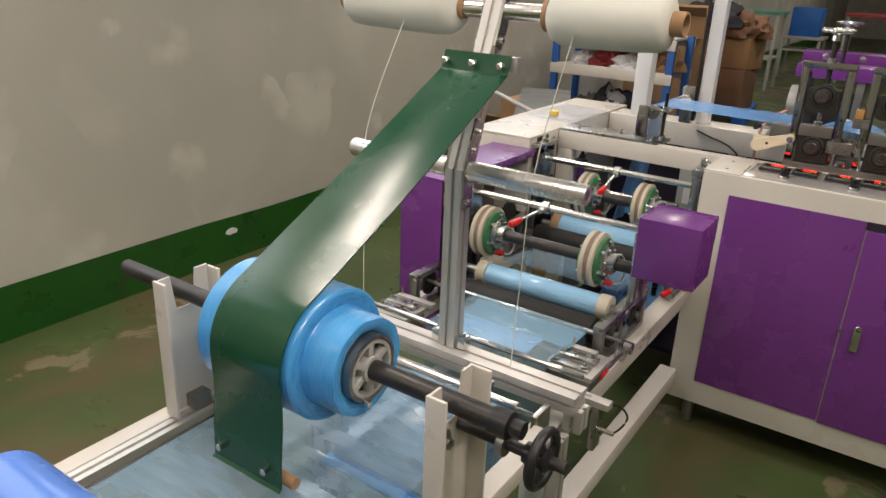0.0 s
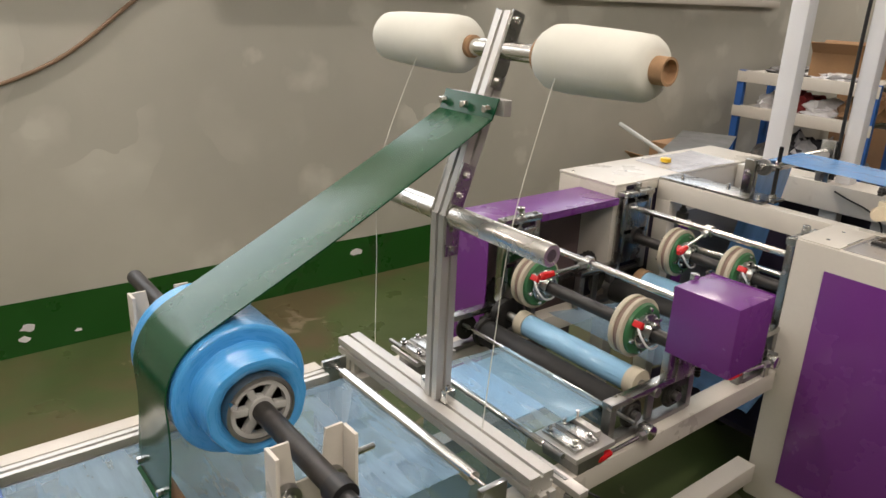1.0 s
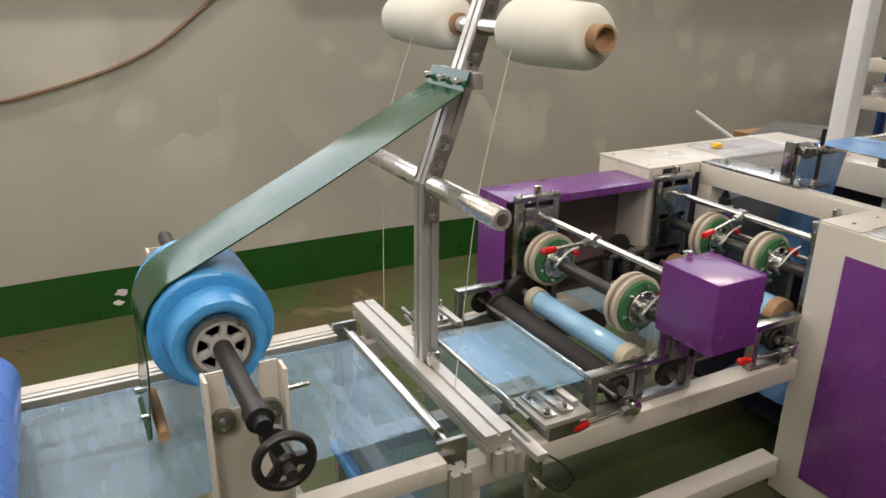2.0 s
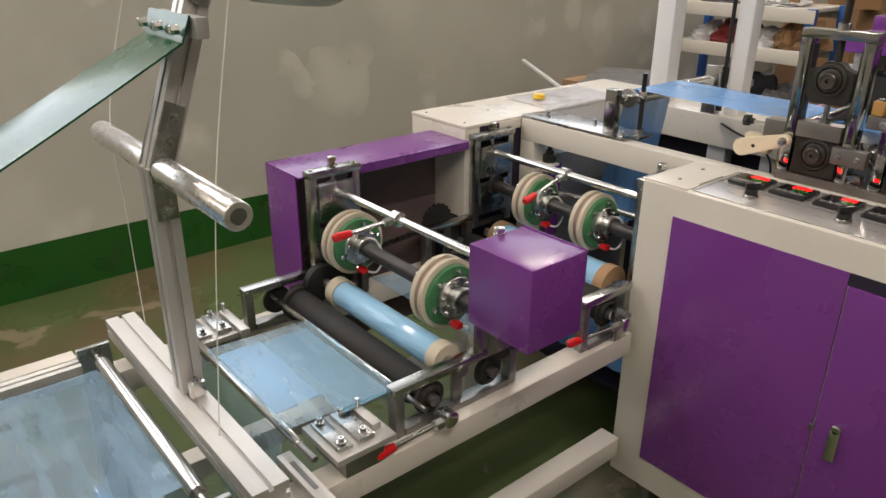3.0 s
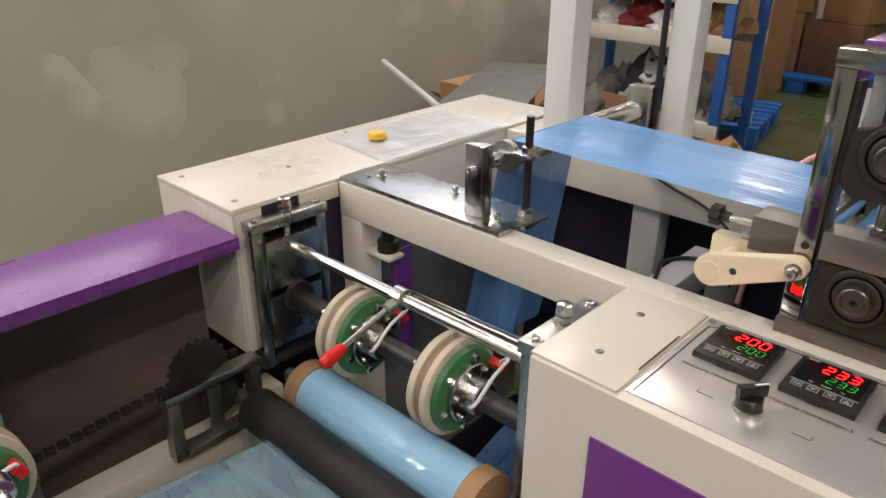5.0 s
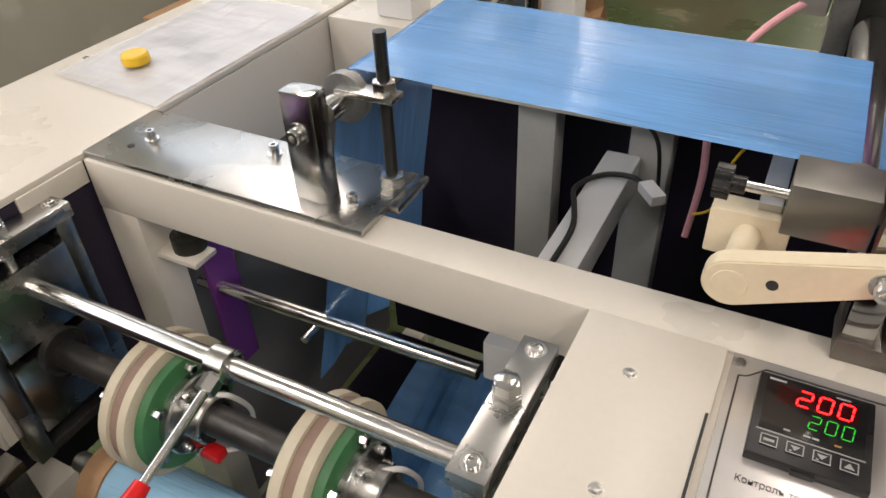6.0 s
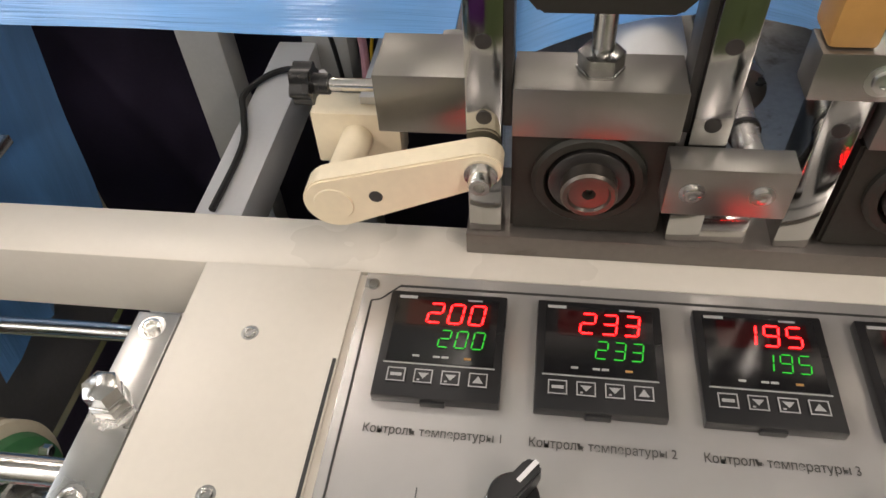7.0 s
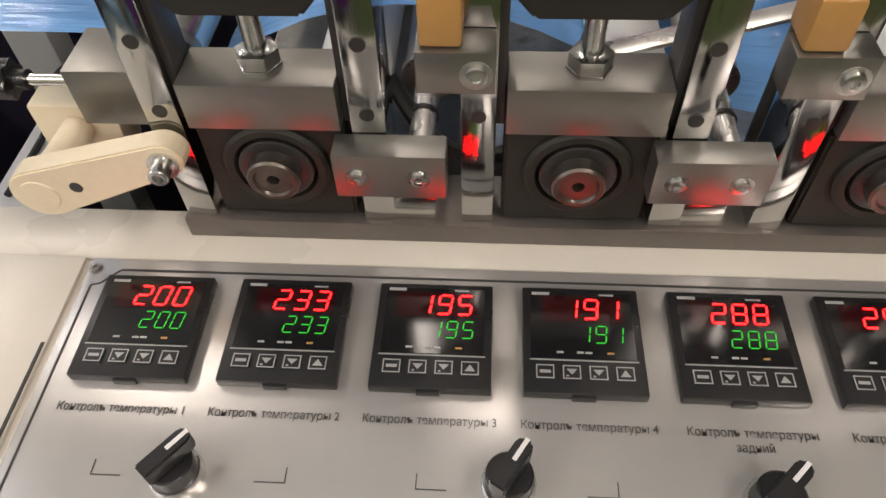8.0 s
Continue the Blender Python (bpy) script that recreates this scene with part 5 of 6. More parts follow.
def press_stand(x0, first):
    """An upright steel window frame with two bearing blocks, jack screw and handwheel."""
    w, y0, y1, z0, z1 = 0.143, 2.446, 2.48, 0.909, 1.207
    f = thing("press_stand", (x0 + w / 2, 2.463, z0), "steel frame with two cast bearing blocks and a chrome handwheel", "press stand", "press stands")
    p = 0.0205
    for x in (x0, x0 + w - p):
        u = part("upright", B((x, x + p, y0, y1, z0, z1 - 0.0185), bev=0.001), MIRROR, f)
        for z in (1.048, 1.0):
            part("threaded_hole", L([(0, 0.0045), (-0.0006, 0.0045), (-0.0007, 0.003)], (x + p / 2, y0, z), "y", 16), IRON, u)
        part("slide_strip", B((x + p if x == x0 else x - 0.005, x + p + 0.005 if x == x0 else x, y0 + 0.006, y1 - 0.004, 0.99, z1 - 0.03), bev=0.0005), IRON, f)
    part("top_bar", B((x0 - 0.001, x0 + w + 0.001, y0 - 0.002, y1 + 0.002, z1 - 0.018, z1), bev=0.001), SHINE, f)
    part("cross_bar", B((x0 + p + 0.0055, x0 + w - p - 0.0055, y0 - 0.004, y1 - 0.002, 0.9905, 1.0225), bev=0.001), SATIN, f)
    xm = x0 + w / 2
    for zc, dark in ((0.953, 0), (1.106, 1)):
        hh = 0.036 if not dark else 0.043
        bm = bmesh.new()
        a0, a1 = x0 + p + 0.0055, x0 + w - p - 0.0055
        if dark:
            pts = [(a0, zc - 0.030), (a0 + 0.012, zc - 0.044), (a1 - 0.012, zc - 0.044), (a1, zc - 0.030), (a1, zc + 0.022), (xm + 0.026, zc + 0.028), (xm + 0.014, zc + 0.04), (xm - 0.014, zc + 0.04), (xm - 0.026, zc + 0.028), (a0, zc + 0.022)]
        else:
            pts = [(a0, zc - hh - 0.006), (a1, zc - hh - 0.006), (a1, zc + hh), (a0, zc + hh)]
        prism(bm, pts, "y", y0 + 0.002, y1 - 0.004)
        bmesh.ops.bevel(bm, geom=bm.edges[:], offset=0.002, segments=2, affect="EDGES")
        bb = part("bearing_block", bm, CASTING, f)
        part("housing_ring", L([(0, 0.0335), (-0.003, 0.0335), (-0.005, 0.031), (-0.005, 0.0265), (0.002, 0.025)], (xm, y0 + 0.002, zc + 0.004), "y", 36), CASTING, bb)
        part("inner_race", L([(0, 0.0235), (-0.006, 0.0235), (-0.007, 0.0222), (-0.007, 0.017)], (xm, y0 + 0.003, zc + 0.004), "y", 32), IRON, bb)
        part("shaft_end", L([(0.004, 0.0165), (-0.013, 0.0165), (-0.0145, 0.015), (-0.0145, 0.0125), (-0.0125, 0.0115), (-0.0125, 0.004), (-0.006, 0.0036)], (xm, y0, zc + 0.004), "y", 32), OILED, bb)
    part("jack_nut", bolt(bmesh.new(), (xm, 2.463, 1.0225), 0.0125, 0.012, "z", 1, True), STEEL, f)
    part("jack_stud", R((xm, 2.463, 1.03), (xm, 2.463, 1.062), 0.0062, 14), STEEL, f)
    part("jack_screw", R((xm, 2.463, 1.146), (xm, 2.463, 1.30), 0.0075, 16), IRON, f)
    part("screw_nut", L([(0, 0.0125), (0.012, 0.0125), (0.013, 0.011)], (xm, 2.463, z1), "z", 20), STEEL, f)
    hw = part("handwheel", L([(0, 0.013), (0.022, 0.0115), (0.026, 0.009)], (xm, 2.463, 1.268), "z", 24), CHROME, f)
    bm = bmesh.new()
    rings = []
    for k in range(36):
        a = k * math.tau / 36
        rings.append([bm.verts.new((xm + (0.040 + 0.0055 * math.cos(j * math.tau / 10)) * math.cos(a), 2.463 + (0.040 + 0.0055 * math.cos(j * math.tau / 10)) * math.sin(a), 1.297 + 0.0055 * math.sin(j * math.tau / 10))) for j in range(10)])
    for k in range(36):
        for j in range(10):
            bm.faces.new((rings[k][j], rings[(k + 1) % 36][j], rings[(k + 1) % 36][(j + 1) % 10], rings[k][(j + 1) % 10]))
    bmesh.ops.recalc_face_normals(bm, faces=bm.faces)
    part("wheel_rim", bm, CHROME, hw)
    for k in range(3):
        a = k * math.tau / 3
        part("wheel_spoke", R((xm + 0.009 * math.cos(a), 2.463 + 0.009 * math.sin(a), 1.288), (xm + 0.037 * math.cos(a), 2.463 + 0.037 * math.sin(a), 1.296), 0.0045, 10), CHROME, hw)
    return f


FX = [-0.309, -0.122, 0.065]
f0 = press_stand(FX[0], True)
for x in FX[1:]:
    copy_thing(f0, Matrix.Translation((x - FX[0], 0, 0)) @ f0.matrix_basis)


def link_block(x0):
    b = thing("link_block", (x0 + 0.034, 2.448, 0.909), "machined steel link block with two screws", "link block", "link blocks")
    part("block", B((x0, x0 + 0.067, 2.426, 2.4455, 0.952, 0.986), bev=0.001), SATIN, b)
    for x in (x0 + 0.014, x0 + 0.051):
        part("screw", bolt(bmesh.new(), (x, 2.426, 0.969), 0.0048, 0.0025, "y", -1), STEEL, b)
    part("stub", R((x0 + 0.050, 2.446, 0.968), (x0 + 0.050, 2.520, 0.968), 0.0082, 18), SATINALU, b)
    part("tie", L([(0, 0.0095), (0.003, 0.0095)], (x0 + 0.050, 2.482, 0.968), "y", 18), WIRE, b, "black cable tie")
    part("end_ring", L([(0, 0.012), (0.001, 0.0185), (0.010, 0.0185), (0.012, 0.0165)], (x0 + 0.050, 2.520, 0.968), "y", 28), STEEL, b)
    part("idler", R((x0 + 0.050, 2.532, 0.968), (x0 + 0.050, 2.86, 0.968), 0.0172, 28), CHROME, b, "polished idler roller")
    part("foot", B((x0 + 0.022, x0 + 0.058, 2.4465, 2.473, 0.909, 0.93)), SHINE, b)
    return b


lb = link_block(-0.197)
for k in (1, 2):
    copy_thing(lb, Matrix.Translation((0.187 * k, 0, 0)) @ lb.matrix_basis)


def stop_block(x0):
    b = thing("stop_block", (x0 + 0.025, 2.448, 1.03), "steel stop block with an amber polymer pad", "stop block", "stop blocks")
    part("block", B((x0, x0 + 0.041, 2.424, 2.4455, 1.034, 1.0595), bev=0.001), SATIN, b)
    part("pad", B((x0 + 0.002, x0 + 0.024, 2.427, 2.454, 1.060, 1.088), bev=0.003), AMBER, b)
    part("screw", bolt(bmesh.new(), (x0 + 0.031, 2.424, 1.046), 0.0058, 0.003, "y", -1), STEEL, b)
    part("pad_screw", bolt(bmesh.new(), (x0 + 0.013, 2.44, 1.088), 0.006, 0.004), STEEL, b)
    return b


def scraper(x0, z0):
    """A slanted flat strip on a small post behind the frames."""
    g = thing("scraper_bar", (x0, 2.52, 0.8905), "slanted bright flat bar on a thin post", "flat bar", "scraper bars")
    part("strip", box(bmesh.new(), 0, 0.105, -0.008, 0.008, -0.0015, 0.0015, 0.0005, pose(x0, 2.52, z0, 0, -17, 0)), SATINALU, g)
    part("post", R((x0 + 0.06, 2.52, 0.8897), (x0 + 0.06, 2.52, z0 + 0.0155), 0.004, 12), DULL, g)
    return g


scraper(-0.09, 0.975), scraper(0.02, 1.006)
sb = stop_block(-0.144)
copy_thing(sb, Matrix.Translation((0.185, 0, 0)) @ sb.matrix_basis)

# nylon swing arm and its block
na = thing("swing_arm", (-0.35, 2.438, 0.95), "cream nylon swing arm clamped to the bearing frame", "swing arm")
P0, P1 = Vector((-0.389, 0.945)), Vector((-0.299, 0.977))
d2_ = (P1 - P0).normalized()
n2_ = Vector((-d2_.y, d2_.x))
pts = []
for k in range(13):
    a = math.pi / 2 + math.pi * k / 12
    pts.append(P0 + 0.0195 * (math.cos(a) * d2_ + math.sin(a) * n2_))
for k in range(9):
    a = -math.pi / 2 + math.pi * k / 8
    pts.append(P1 + 0.0125 * (math.cos(a) * d2_ + math.sin(a) * n2_))
bm = bmesh.new()
prism(bm, [(p.x, p.y) for p in pts], "y", 2.427, 2.4435)
bmesh.ops.bevel(bm, geom=bm.edges[:], offset=0.0012, segments=2, affect="EDGES")
part("arm", bm, NYLON, na)
part("boss", L([(0, 0.0125), (-0.0008, 0.012)], (P0.x, 2.427, P0.y), "y", 28), NYLON, na)
part("arm_hole", L([(0, 0.0042), (-0.0006, 0.0042)], (-0.362, 2.427, 0.9535), "y", 14), BLACKINK, na)
part("pin", R((P0.x, 2.4435, P0.y + 0.002), (P0.x + 0.002, 2.4895, 0.946), 0.0105, 20), NYLON, na)
part("clamp_screw", bolt(bmesh.new(), (P1.x, 2.427, P1.y - 0.002), 0.0065, 0.012, "y", -1), CHROME, na)
part("block", B((-0.417, -0.358, 2.490, 2.514, 0.923, 0.9645), bev=0.002), NYLON, na)
part("steel_block", B((-0.367, -0.3105, 2.472, 2.518, 0.966, 1.0075), bev=0.001), SATIN, na)
part("knob_stem", R((-0.367, 2.481, 0.994), (-0.398, 2.481, 0.994), 0.004, 14), CHROME, na)
bm = bmesh.new()
pts = []
for k in range(48):
    a = k * math.tau / 48
    q = 0.0118 + 0.0014 * math.cos(6 * a)
    pts.append((2.481 + q * math.cos(a), 0.994 + q * math.sin(a)))
prism(bm, pts, "x", -0.418, -0.406)
lathe(bm, [(0, 0.0065), (0.010, 0.0065)], (-0.406, 2.481, 0.994), "x", 20)
part("star_knob", bm, PLASTIC, na, "black fluted plastic knob")
part("strip", B((-0.385, -0.368, 2.50, 2.72, 0.9650, 0.971), bev=0.001), ALU, na)

# cables inside the bridge
solo("black_cable", T([(-0.70, 2.888, 0.872), (-0.654, 2.887, 0.856), (-0.60, 2.885, 0.842), (-0.557, 2.88, 0.823), (-0.529, 2.88, 0.789), (-0.52, 2.885, 0.70)], 0.003), WIRE, "black cable drooping below the rear beam", "cable", group="machine cables")
solo("black_cable", T([(-0.585, 2.60, 0.7545), (-0.585, 2.696, 0.754), (-0.600, 2.75, 0.754), (-0.612, 2.785, 0.754), (-0.603, 2.816, 0.754), (-0.581, 2.838, 0.755), (-0.549, 2.835, 0.76), (-0.528, 2.81, 0.768)], 0.0038), WIRE, "black cable running into a white connector", "cable", group="machine cables")
solo("plug_connector", box(bmesh.new(), -0.02, 0.02, -0.010, 0.010, -0.007, 0.007, 0.002, pose(-0.513, 2.792, 0.77, 0, 0, -50)), PAPER, "small white plug connector on a cable", "connector")
solo("yellow_wire", T([(-0.452, 2.72, 0.80), (-0.43, 2.70, 0.83), (-0.42, 2.68, 0.90), (-0.39, 2.66, 0.96), (-0.38, 2.62, 0.985)], 0.0016, 6), YELLOW, "thin yellow wire beside the nylon block", "wire")
solo("pink_hose", T([(-0.46, 2.76, 0.74), (-0.455, 2.77, 0.82), (-0.46, 2.79, 0.90), (-0.44, 2.86, 0.96), (-0.36, 2.94, 1.0), (-0.26, 2.96, 0.98)], 0.0045), PINK, "pale pink air hose", "hose")

# papers and cap on the side cover
bm = bmesh.new()
rows = []
for i in range(11):
    rows.append([(-1.272 + 0.205 * j / 9, 2.56 + 0.35 * i / 10 - 0.02 * j / 9, 0.8965 + 0.004 * abs(noise.noise((i * 0.55, j * 0.5, 1)))) for j in range(10)])
sheet(bm, rows)
docs = thing("document_sleeve", (-1.17, 2.73, 0.893), "printed sheets in a creased clear plastic sleeve", "document sleeve")
part("sleeve", bm, BAG, docs)
bm = bmesh.new()
box(bm, -1.255, -1.085, 2.585, 2.88, 0.8947, 0.8952)
part("sheet", bm, PAPER, docs)
part("print", B((-1.235, -1.165, 2.70, 2.745, 0.8953, 0.8956), (-1.155, -1.10, 2.665, 2.70, 0.8953, 0.8956), bev=0), INK, docs)
part("hole_strip", B((-1.088, -1.072, 2.56, 2.88, 0.8953, 0.8957), bev=0), PAPER, docs)
solo("bottle_cap", L([(0, 0.019), (0.011, 0.0185), (0.013, 0.0165)], (-1.185, 2.625, 0.902), "z", 28), YELLOW, "yellow plastic bottle cap on the papers", "cap", at=(-1.185, 2.625, 0.902))

# upright poles behind the bridge
for x, y, w in ((-0.955, 2.952, 0.031), (-0.70, 2.955, 0.025)):
    po = thing("square_pole", (x, y, 0.8905), "white square steel pole behind the machine", "pole", "poles")
    part("tube", B((x - w, x + w, y - w, y + w, 0.8905, 2.6), bev=0.005), WHITE, po)
solo("pole_cable", T([(-0.73, 2.925, 1.9), (-0.735, 2.923, 1.4), (-0.732, 2.925, 1.0), (-0.73, 2.92, 0.9)], 0.006), WIRE, "black cable along the white pole", "cable", group="machine cables")

# ---- background ----
rk = thing("storage_rack", (-2.05, 5.3, 0), "blue and cream steel rack crowded with workshop parts", "storage rack")
RX0, RX1, RY0, RY1 = -2.50, -1.60, 5.33, 5.75
for x in (RX0, RX1):
    for y in (RY0, RY1):
        part("upright", B((x - 0.025, x + 0.025, y - 0.02, y + 0.02, 0, 1.005)), BLUEPAINT, rk)
LEVELS = (0.32, 0.76, 1.0)
for z in LEVELS:
    part("shelf", B((RX0 + 0.026, RX1 - 0.026, RY0 + 0.021, RY1 - 0.021, z - 0.022, z - 0.001), bev=0.002), CREAM, rk)
    for y in (RY0, RY1):
        part("shelf_beam", B((RX0 - 0.03, RX1 + 0.03, y - 0.026 if y == RY0 else y + 0.0205, y - 0.0205 if y == RY0 else y + 0.026, z - 0.075, z), bev=0.002), CREAM, rk)
        part("beam_lip", B((RX0 + 0.026, RX1 - 0.026, y - 0.0195 if y == RY0 else y - 0.0205, y + 0.0205 if y == RY0 else y + 0.0195, z - 0.03, z + 0.004), bev=0.002), CREAM, rk)


def carton(x, y, z, w, d, h, turn, mat=None, label="open brown cardboard carton with raised flaps"):
    c = thing("carton", (x, y, z), label, "carton", "cartons")
    t = 0.006
    m = pose(x, y, z, 0, 0, turn)
    for q in ((-w / 2, w / 2, -d / 2, -d / 2 + t, 0, h), (-w / 2, w / 2, d / 2 - t, d / 2, 0, h), (-w / 2, -w / 2 + t, -d / 2 + t, d / 2 - t, 0, h), (w / 2 - t, w / 2, -d / 2 + t, d / 2 - t, 0, h), (-w / 2 + t, w / 2 - t, -d / 2 + t, d / 2 - t, 0, t)):
        part("panel", box(bmesh.new(), *q, m=m), mat or BROWN, c)
    for s in (-1, 1):
        fm = m @ Matrix.Translation((0, s * (d / 2 + d * 0.20), h - 0.004 + d * 0.13)) @ Matrix.Rotation(s * radians(35), 4, "X")
        part("flap", box(bmesh.new(), -w / 2, w / 2, -d * 0.24, d * 0.24, -t / 2, t / 2, m=fm), mat or BROWN, c)
    return c


def heap(x, y, z, sx, sy, h, mat, label, cat, seed):
    """A crumpled heap of soft or loose stuff."""
    bm = bmesh.new()
    bmesh.ops.create_icosphere(bm, subdivisions=4, radius=1.0)
    for v in bm.verts:
        n = v.co.normalized()
        k = 1 + 0.38 * noise.noise(n * 1.7 + Vector((seed, 0, 0))) + 0.22 * noise.noise(n * 4.5 + Vector((0, seed, 0))) + 0.09 * noise.noise(n * 11 + Vector((0, 0, seed))) - 0.22 * abs(noise.noise(n * 6.5 + Vector((seed, seed, 0)))) - 0.08 * abs(noise.noise(n * 15 + Vector((seed, 0, seed))))
        v.co = Vector((n.x * sx * k, n.y * sy * k, max(0.0, n.z * k) * h))
    bmesh.ops.translate(bm, vec=(x, y, z), verts=bm.verts)
    return solo(cat.replace(" ", "_"), bm, mat, label, cat, at=(x, y, z), group="workshop clutter")


for k, (x, w, h, m, lab) in enumerate(((-2.2, 0.12, 0.10, PAPER, "crumpled white packing paper"), (-2.0, 0.16, 0.14, DARKRED, "folded dark red cloth on the rack"), (-1.85, 0.18, 0.10, PAPER, "stack of white sheets and bags"), (-1.6, 0.14, 0.16, BROWN, "crumpled brown paper on the rack"))):
    heap(x - 0.13, 5.53, 0.76, w, 0.2, h, m, lab, "cloth" if "cloth" in lab else "paper wad", k + 1)
for k, (x, w, h, m, lab) in enumerate(((-2.15, 0.18, 0.2, CLUTTER, "heap of grey metal parts"), (-1.9, 0.2, 0.26, BAG, "crumpled clear plastic bag on the rack"), (-1.65, 0.2, 0.2, CLUTTER, "heap of grey metal parts"))):
    heap(x - 0.13, 5.53, 0.32, w, 0.22, h, m, lab, "plastic bag" if "bag" in lab else "scrap metal", k + 11)
for k, (x, w, h, m, lab) in enumerate(((-2.1, 0.2, 0.06, CLUTTER, "flat grey tools and parts"), (-1.8, 0.2, 0.05, PAPER, "loose white sheets on the rack"))):
    heap(x - 0.13, 5.53, 1.0, w, 0.2, h, m, lab, "paper wad" if "sheets" in lab else "scrap metal", k + 21)
carton(-1.95, 5.55, 1.0, 0.32, 0.24, 0.17, 14)
carton(-2.05, 7.05, 0.90, 0.36, 0.28, 0.20, 12)
carton(-1.9, 4.5, 0.0, 0.5, 0.35, 0.30, 8)
carton(-2.45, 4.55, 0.0, 0.35, 0.3, 0.42, -6)
heap(-1.55, 4.15, 0.0, 0.32, 0.26, 0.40, CLUTTER, "heap of dark metal parts and scrap", "scrap metal", 31)
heap(-1.95, 4.45, 0.24, 0.2, 0.16, 0.22, BAG, "crumpled clear plastic bag in a carton", "plastic bag", 32)
heap(-1.38, 4.75, 0.0, 0.26, 0.24, 0.42, BROWN, "torn brown carton paper on the floor", "paper wad", 36)
solo("metal_sheet", box(bmesh.new(), -0.15, 0.15, -0.25, 0.70, 0.0, 0.004, 0.001, pose(-1.72, 3.62, 0.7215, 0, 0, 26)), pbr("dull_grey_sheet", (0.11, 0.11, 0.105), 0.5, 0.1), "dull grey metal sheet lying over cartons", "metal sheet")
solo("closed_carton", B((-2.06, -1.80, 3.74, 4.02, 0, 0.72), bev=0.004), BROWN, "closed carton under a metal sheet", "carton")
solo("steel_pipe", R((-2.01, 3.40, 0.845), (-1.60, 3.27, 0.765), 0.011, 14), GREYPLASTIC, "thin grey pipe lying over a carton", "pipe")
solo("timber_offcut", box(bmesh.new(), -0.12, 0.12, -0.03, 0.03, 0, 0.05, 0.004, pose(-1.50, 3.22, 0.72, 0, 0, 20)), CORE, "short brown timber offcut on a carton", "timber")
solo("tall_carton", B((-1.75, -1.36, 3.12, 3.50, 0, 0.72), bev=0.004), BROWN, "tall closed carton beside the side cover", "carton")


BLACKCLOTH = pbr("black_padded_cloth", (0.018, 0.018, 0.024), 0.8, var=0.3, relief=0.3)
DARKBROWN = pbr("stained_carton", (0.17, 0.085, 0.045), 0.75, var=0.25, scale=6, relief=0.2)


def shut_carton(x, y, z, w, d, h, turn, mat=BROWN, lean=0):
    """A closed carton with a taped seam and flap edges."""
    c = thing("closed_carton", (x, y, z), "closed brown carton in a stack on a pallet" if z > 0.1 else "closed brown carton on the floor", "carton", "cartons")
    m = pose(x, y, z, lean, 0, turn)
    part("body", box(bmesh.new(), -w / 2, w / 2, -d / 2, d / 2, 0, h, 0.004, m), mat, c)
    for sd in (-1, 1):
        part("flap", box(bmesh.new(), -w / 2 + 0.004, w / 2 - 0.004, min(sd * 0.003, sd * (d / 2 - 0.004)), max(sd * 0.003, sd * (d / 2 - 0.004)), h + 0.0005, h + 0.005, 0.001, m), mat, c)
    part("tape", box(bmesh.new(), -w / 2 - 0.001, w / 2 + 0.001, -0.024, 0.024, h + 0.0055, h + 0.0065, 0, m), CORE, c)
    return c


shut_carton(-2.36, 8.2, 0.1405, 0.46, 0.40, 0.46, 4)
shut_carton(-1.86, 8.22, 0.1405, 0.44, 0.42, 0.40, -5, DARKBROWN)
shut_carton(-2.32, 8.2, 0.609, 0.42, 0.36, 0.34, 12)
shut_carton(-1.80, 8.25, 0.549, 0.36, 0.34, 0.30, -14, BROWN)
heap(-2.15, 8.2, 0.957, 0.36, 0.24, 0.26, BLACKCLOTH, "black padded jacket thrown over cartons", "cloth", 41)
heap(-1.78, 8.22, 0.857, 0.26, 0.2, 0.26, DARKBROWN, "torn brown carton on a stack", "paper wad", 42)
shut_carton(-2.32, 5.56, 0.0, 0.36, 0.34, 0.27, 5, DARKBROWN)
carton(-2.2, 4.95, 0.0, 0.5, 0.30, 0.34, -4, DARKBROWN, "open stained carton full of loose parts")
heap(-2.2, 4.95, 0.27, 0.22, 0.13, 0.22, CLUTTER, "heap of dark parts in a carton", "scrap metal", 43)
heap(-1.72, 5.0, 0.0, 0.28, 0.2, 0.36, CLUTTER, "heap of tangled grey metal parts", "scrap metal", 44)
# black heap added to give the lower shelf its shaded look
heap(-2.02, 5.53, 0.32, 0.3, 0.2, 0.30, BLACKCLOTH, "black heap added to darken the lower rack shelf", "cloth", 45)
heap(-1.72, 5.52, 0.76, 0.13, 0.16, 0.19, BROWN, "folded brown carton on the rack", "paper wad", 46)
heap(-2.02, 5.50, 0.76, 0.30, 0.12, 0.05, PAPER, "loose white sheets on the rack", "paper wad", 47)


def work_table(x, y, w, d, h, top, label):
    t = thing("work_table", (x, y, 0), label, "table", "work tables")
    part("top", B((x - w / 2, x + w / 2, y - d / 2, y + d / 2, h - 0.04, h), bev=0.004), top, t)
    part("shelf", B((x - w / 2 + 0.05, x + w / 2 - 0.05, y - d / 2 + 0.05, y + d / 2 - 0.05, 0.4, 0.43)), GREYPLASTIC, t)
    for sx in (-1, 1):
        for sy in (-1, 1):
            part("leg", B((x + sx * (w / 2 - 0.04) - 0.02, x + sx * (w / 2 - 0.04) + 0.02, y + sy * (d / 2 - 0.04) - 0.02, y + sy * (d / 2 - 0.04) + 0.02, 0, h - 0.041)), GREYPLASTIC, t)
    return t


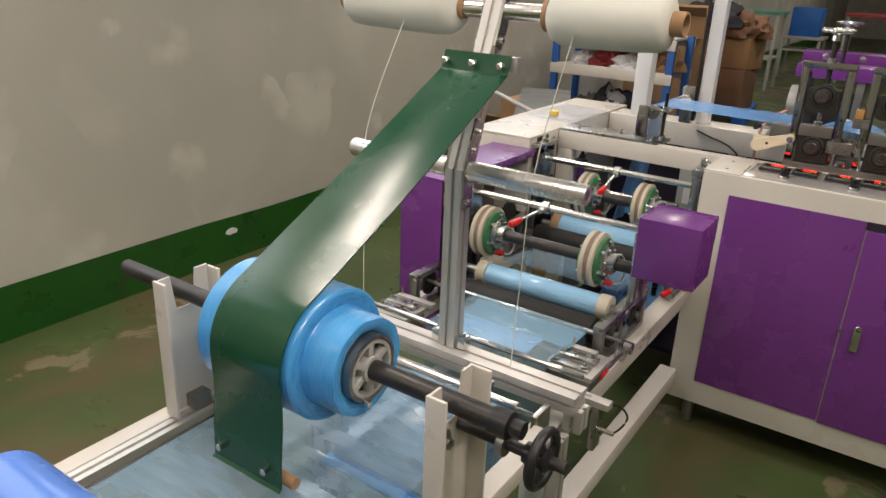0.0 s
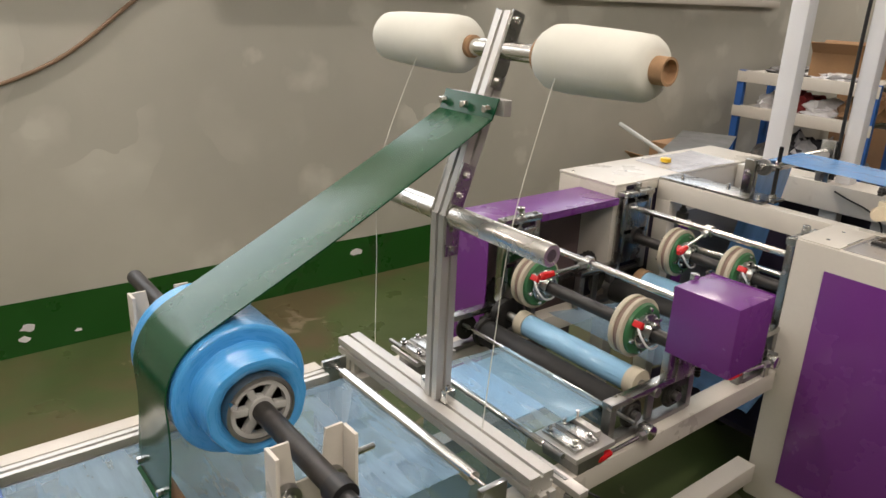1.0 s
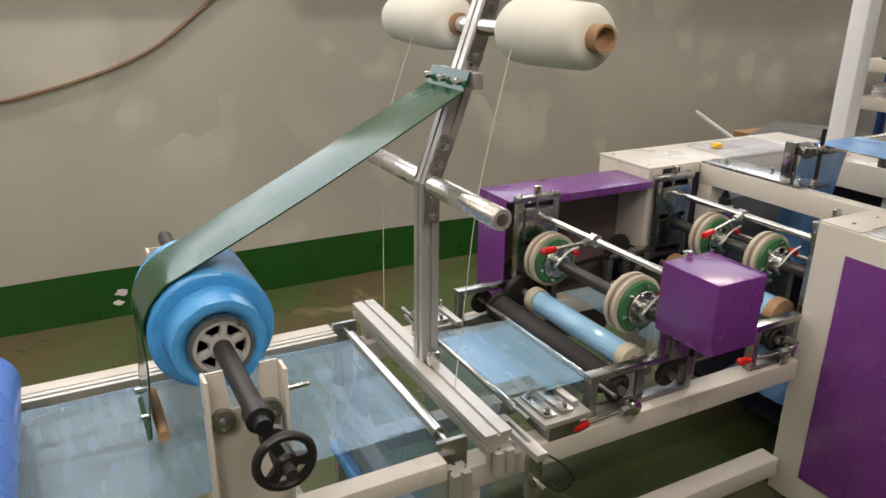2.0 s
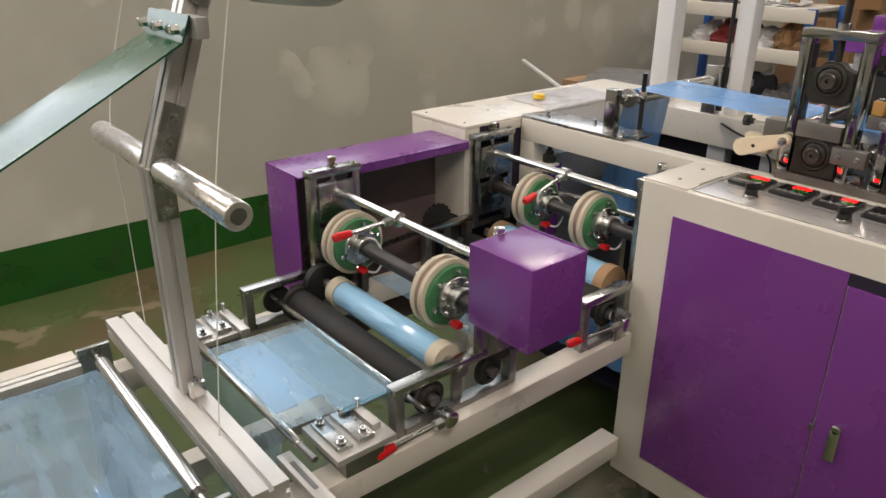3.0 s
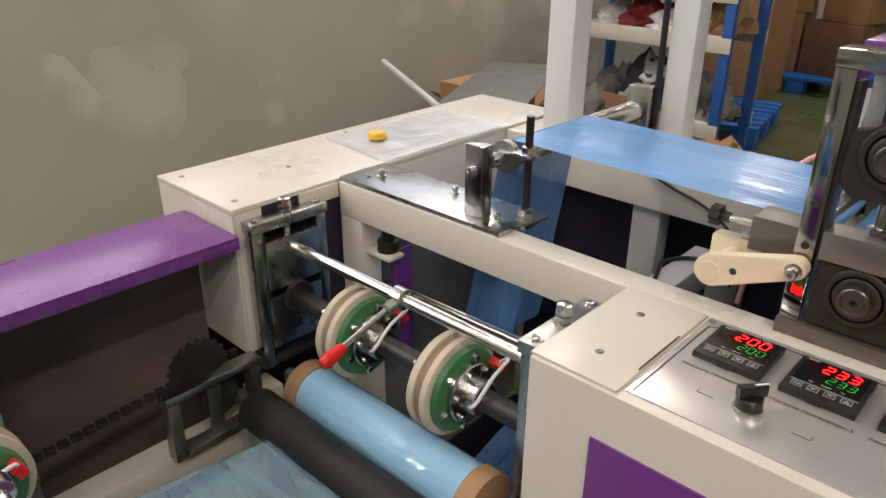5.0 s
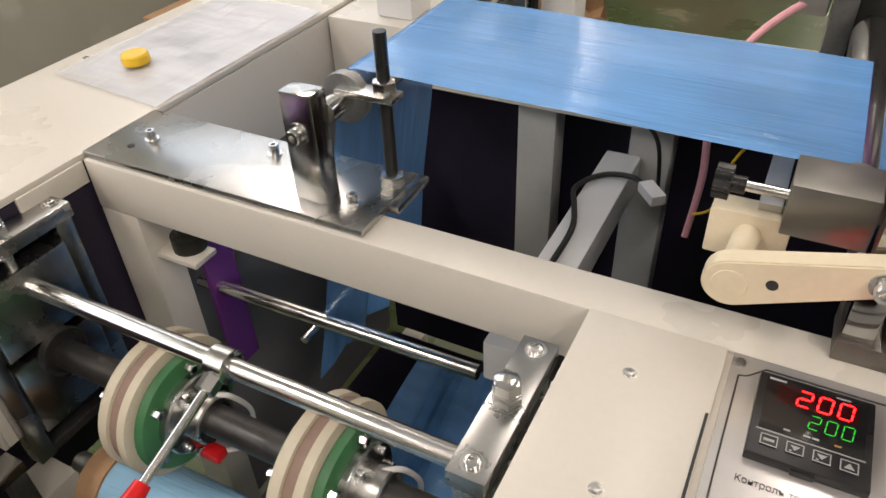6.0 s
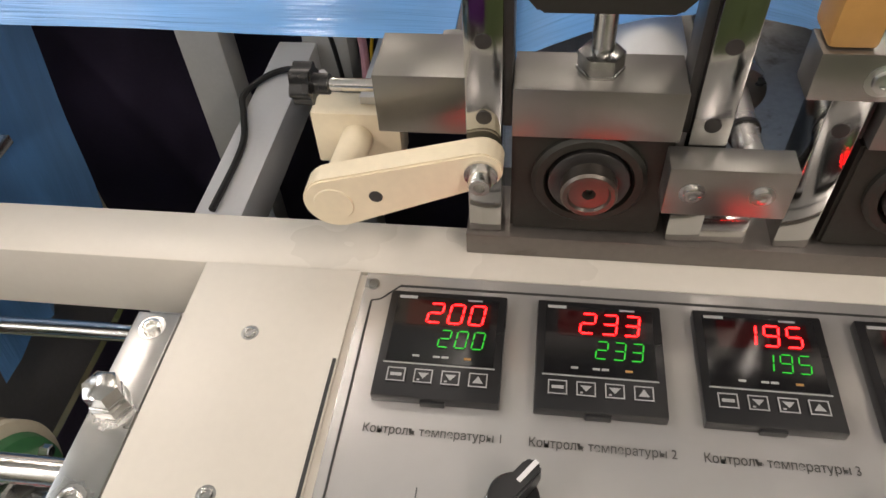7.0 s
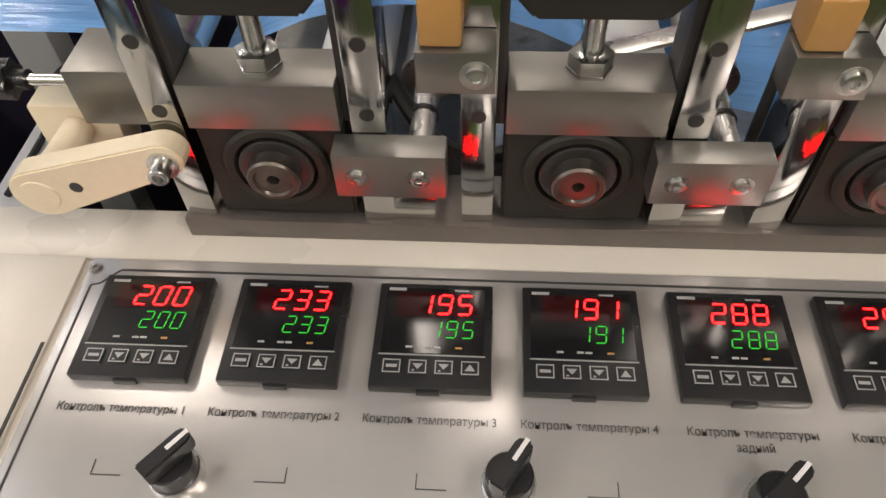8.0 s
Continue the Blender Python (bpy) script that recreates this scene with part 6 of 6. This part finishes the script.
TEAL = pbr("teal_table_top", (0.10, 0.30, 0.24), 0.5)
work_table(-2.32, 11.1, 0.75, 0.6, 1.03, TEAL, "white steel table with a teal top")
work_table(-1.95, 13.0, 0.6, 0.6, 0.62, GREYPLASTIC, "low grey steel table under a blue crate")
work_table(-0.75, 13.0, 1.3, 0.7, 1.0, pbr("red_table_top", (0.30, 0.03, 0.03), 0.5), "steel table with a dark red top")
solo("blue_crate", B((-2.16, -1.74, 12.8, 13.2, 0.62, 1.04), bev=0.01), BLUEPLASTIC, "blue plastic crate on a low table", "crate")


def pallet(x, y, turn):
    p = thing("plastic_pallet", (x, y, 0), "blue plastic pallet on the green floor", "pallet", "pallets")
    for k in range(7):
        part("board", box(bmesh.new(), -0.5, 0.5, -0.4 + k * 0.12, -0.32 + k * 0.12, 0.11, 0.14, 0.004, pose(x, y, 0, 0, 0, turn)), BLUEPLASTIC, p)
    for a in (-0.42, 0, 0.42):
        for b in (-0.32, 0, 0.32):
            part("foot", box(bmesh.new(), a - 0.07, a + 0.07, b - 0.07, b + 0.07, 0, 0.109, 0.01, pose(x, y, 0, 0, 0, turn)), BLUEPLASTIC, p)
    return p


pallet(-2.08, 8.25, 6), pallet(-2.2, 6.4, 10)
cd = thing("wooden_cabinet", (-2.15, 6.9, 0), "brown wooden cabinet near the pallets", "cabinet")
part("body", B((-2.5, -1.95, 6.85, 7.3, 0.141, 0.9), bev=0.004), BROWN, cd)

# rear drive units with purple hoods
def hood(x, y):
    h = thing("drive_hood", (x, y, 0.8905), "purple sheet metal hood over a rear drive unit", "hood", "drive hoods")
    part("hood_box", B((x - 0.12, x + 0.12, y - 0.09, y + 0.09, 1.115, 1.16), bev=0.003), PURPLE, h)
    part("rear_lid", B((x - 0.135, x + 0.15, y + 0.0905, y + 0.20, 1.15, 1.19), bev=0.003), PURPLE, h)
    part("support", B((x - 0.10, x - 0.075, y - 0.07, y + 0.07, 0.8905, 1.1145)), DULL, h)
    part("support", B((x + 0.075, x + 0.10, y - 0.07, y + 0.07, 0.8905, 1.1145)), DULL, h)
    part("inner_block", B((x - 0.074, x + 0.074, y - 0.05, y + 0.06, 0.8905, 1.06)), RUBBER, h)
    part("hub_disc", L([(0, 0.055), (0.03, 0.055), (0.032, 0.05), (0.032, 0.02)], (x - 0.135, y, 1.02), "x", 32), GREYPLASTIC, h)
    for s in (-0.06, 0.06):
        part("lid_screw", bolt(bmesh.new(), (x + s, y + 0.09, 1.175), 0.008, 0.006, "y", -1), CHROME, h)
    part("screw_rod", R((x, y + 0.05, 1.16), (x, y + 0.05, 1.27), 0.0075, 14), IRON, h)
    w = part("handwheel", L([(0, 0.013), (0.02, 0.012), (0.03, 0.042), (0.036, 0.044), (0.038, 0.04), (0.03, 0.02)], (x, y + 0.05, 1.262), "z", 28), CHROME, h)
    return h


hd = hood(-0.27, 2.95)
copy_thing(hd, Matrix.Translation((0.31, 0, 0)) @ hd.matrix_basis)
solo("bridge_deck", B((-0.30, 1.3, 2.53, 2.984, 0.845, 0.8895), bev=0.002), DULL, "dull steel deck behind the bearing frames", "deck")
bm = bmesh.new()
rows = []
for j in range(20):
    u = j / 19
    rows.append([(-0.30 + 0.62 * u, 2.56 + 0.22 * i / 10, 0.955 + 0.045 * math.sin(u * 7) + 0.004 * noise.noise((i * 0.7, u * 5, 3))) for i in range(11)])
sheet(bm, rows)
solo("film_web", bm, FILMTOP, "blue film weaving through the bearing frames", "plastic film", group="film webs")
for x, r in ((-0.198, 0.026), (-0.012, 0.026), (0.175, 0.026)):
    solo("white_roller", R((x, 2.475, 0.965), (x, 2.86, 0.965), r, 28), WHITE, "pale roller behind the bearing frames", "roller", at=(x, 2.67, 0.965), group="inner rollers")
solo("black_cable", T([(-0.17, 2.50, 0.985), (-0.14, 2.475, 0.955), (-0.10, 2.478, 0.94), (-0.06, 2.50, 0.96), (-0.03, 2.56, 1.02)], 0.0055), WIRE, "ribbed black cable behind the frames", "cable", group="machine cables")


def motions():
    """The film roll, the sealing wheels and the driven rollers turn steadily while the machine runs."""
    def spin(ob, x, y, z, rate):
        n = 24
        walk(ob, [(8.0 * k / n, pose(x, y, z, rate * 8.0 * k / n, 0, 0)) for k in range(n + 1)])
    spin(roll, CX, SHY, SHZ, -95)
    for w, (x, y, z) in zip(wheels, ((-0.962, SY1, SZ1), (-0.628, SY1, SZ1), (-0.893, SY2, SZ2), (-0.693, SY2, SZ2))):
        spin(w, x, y, z, -120)


motions()
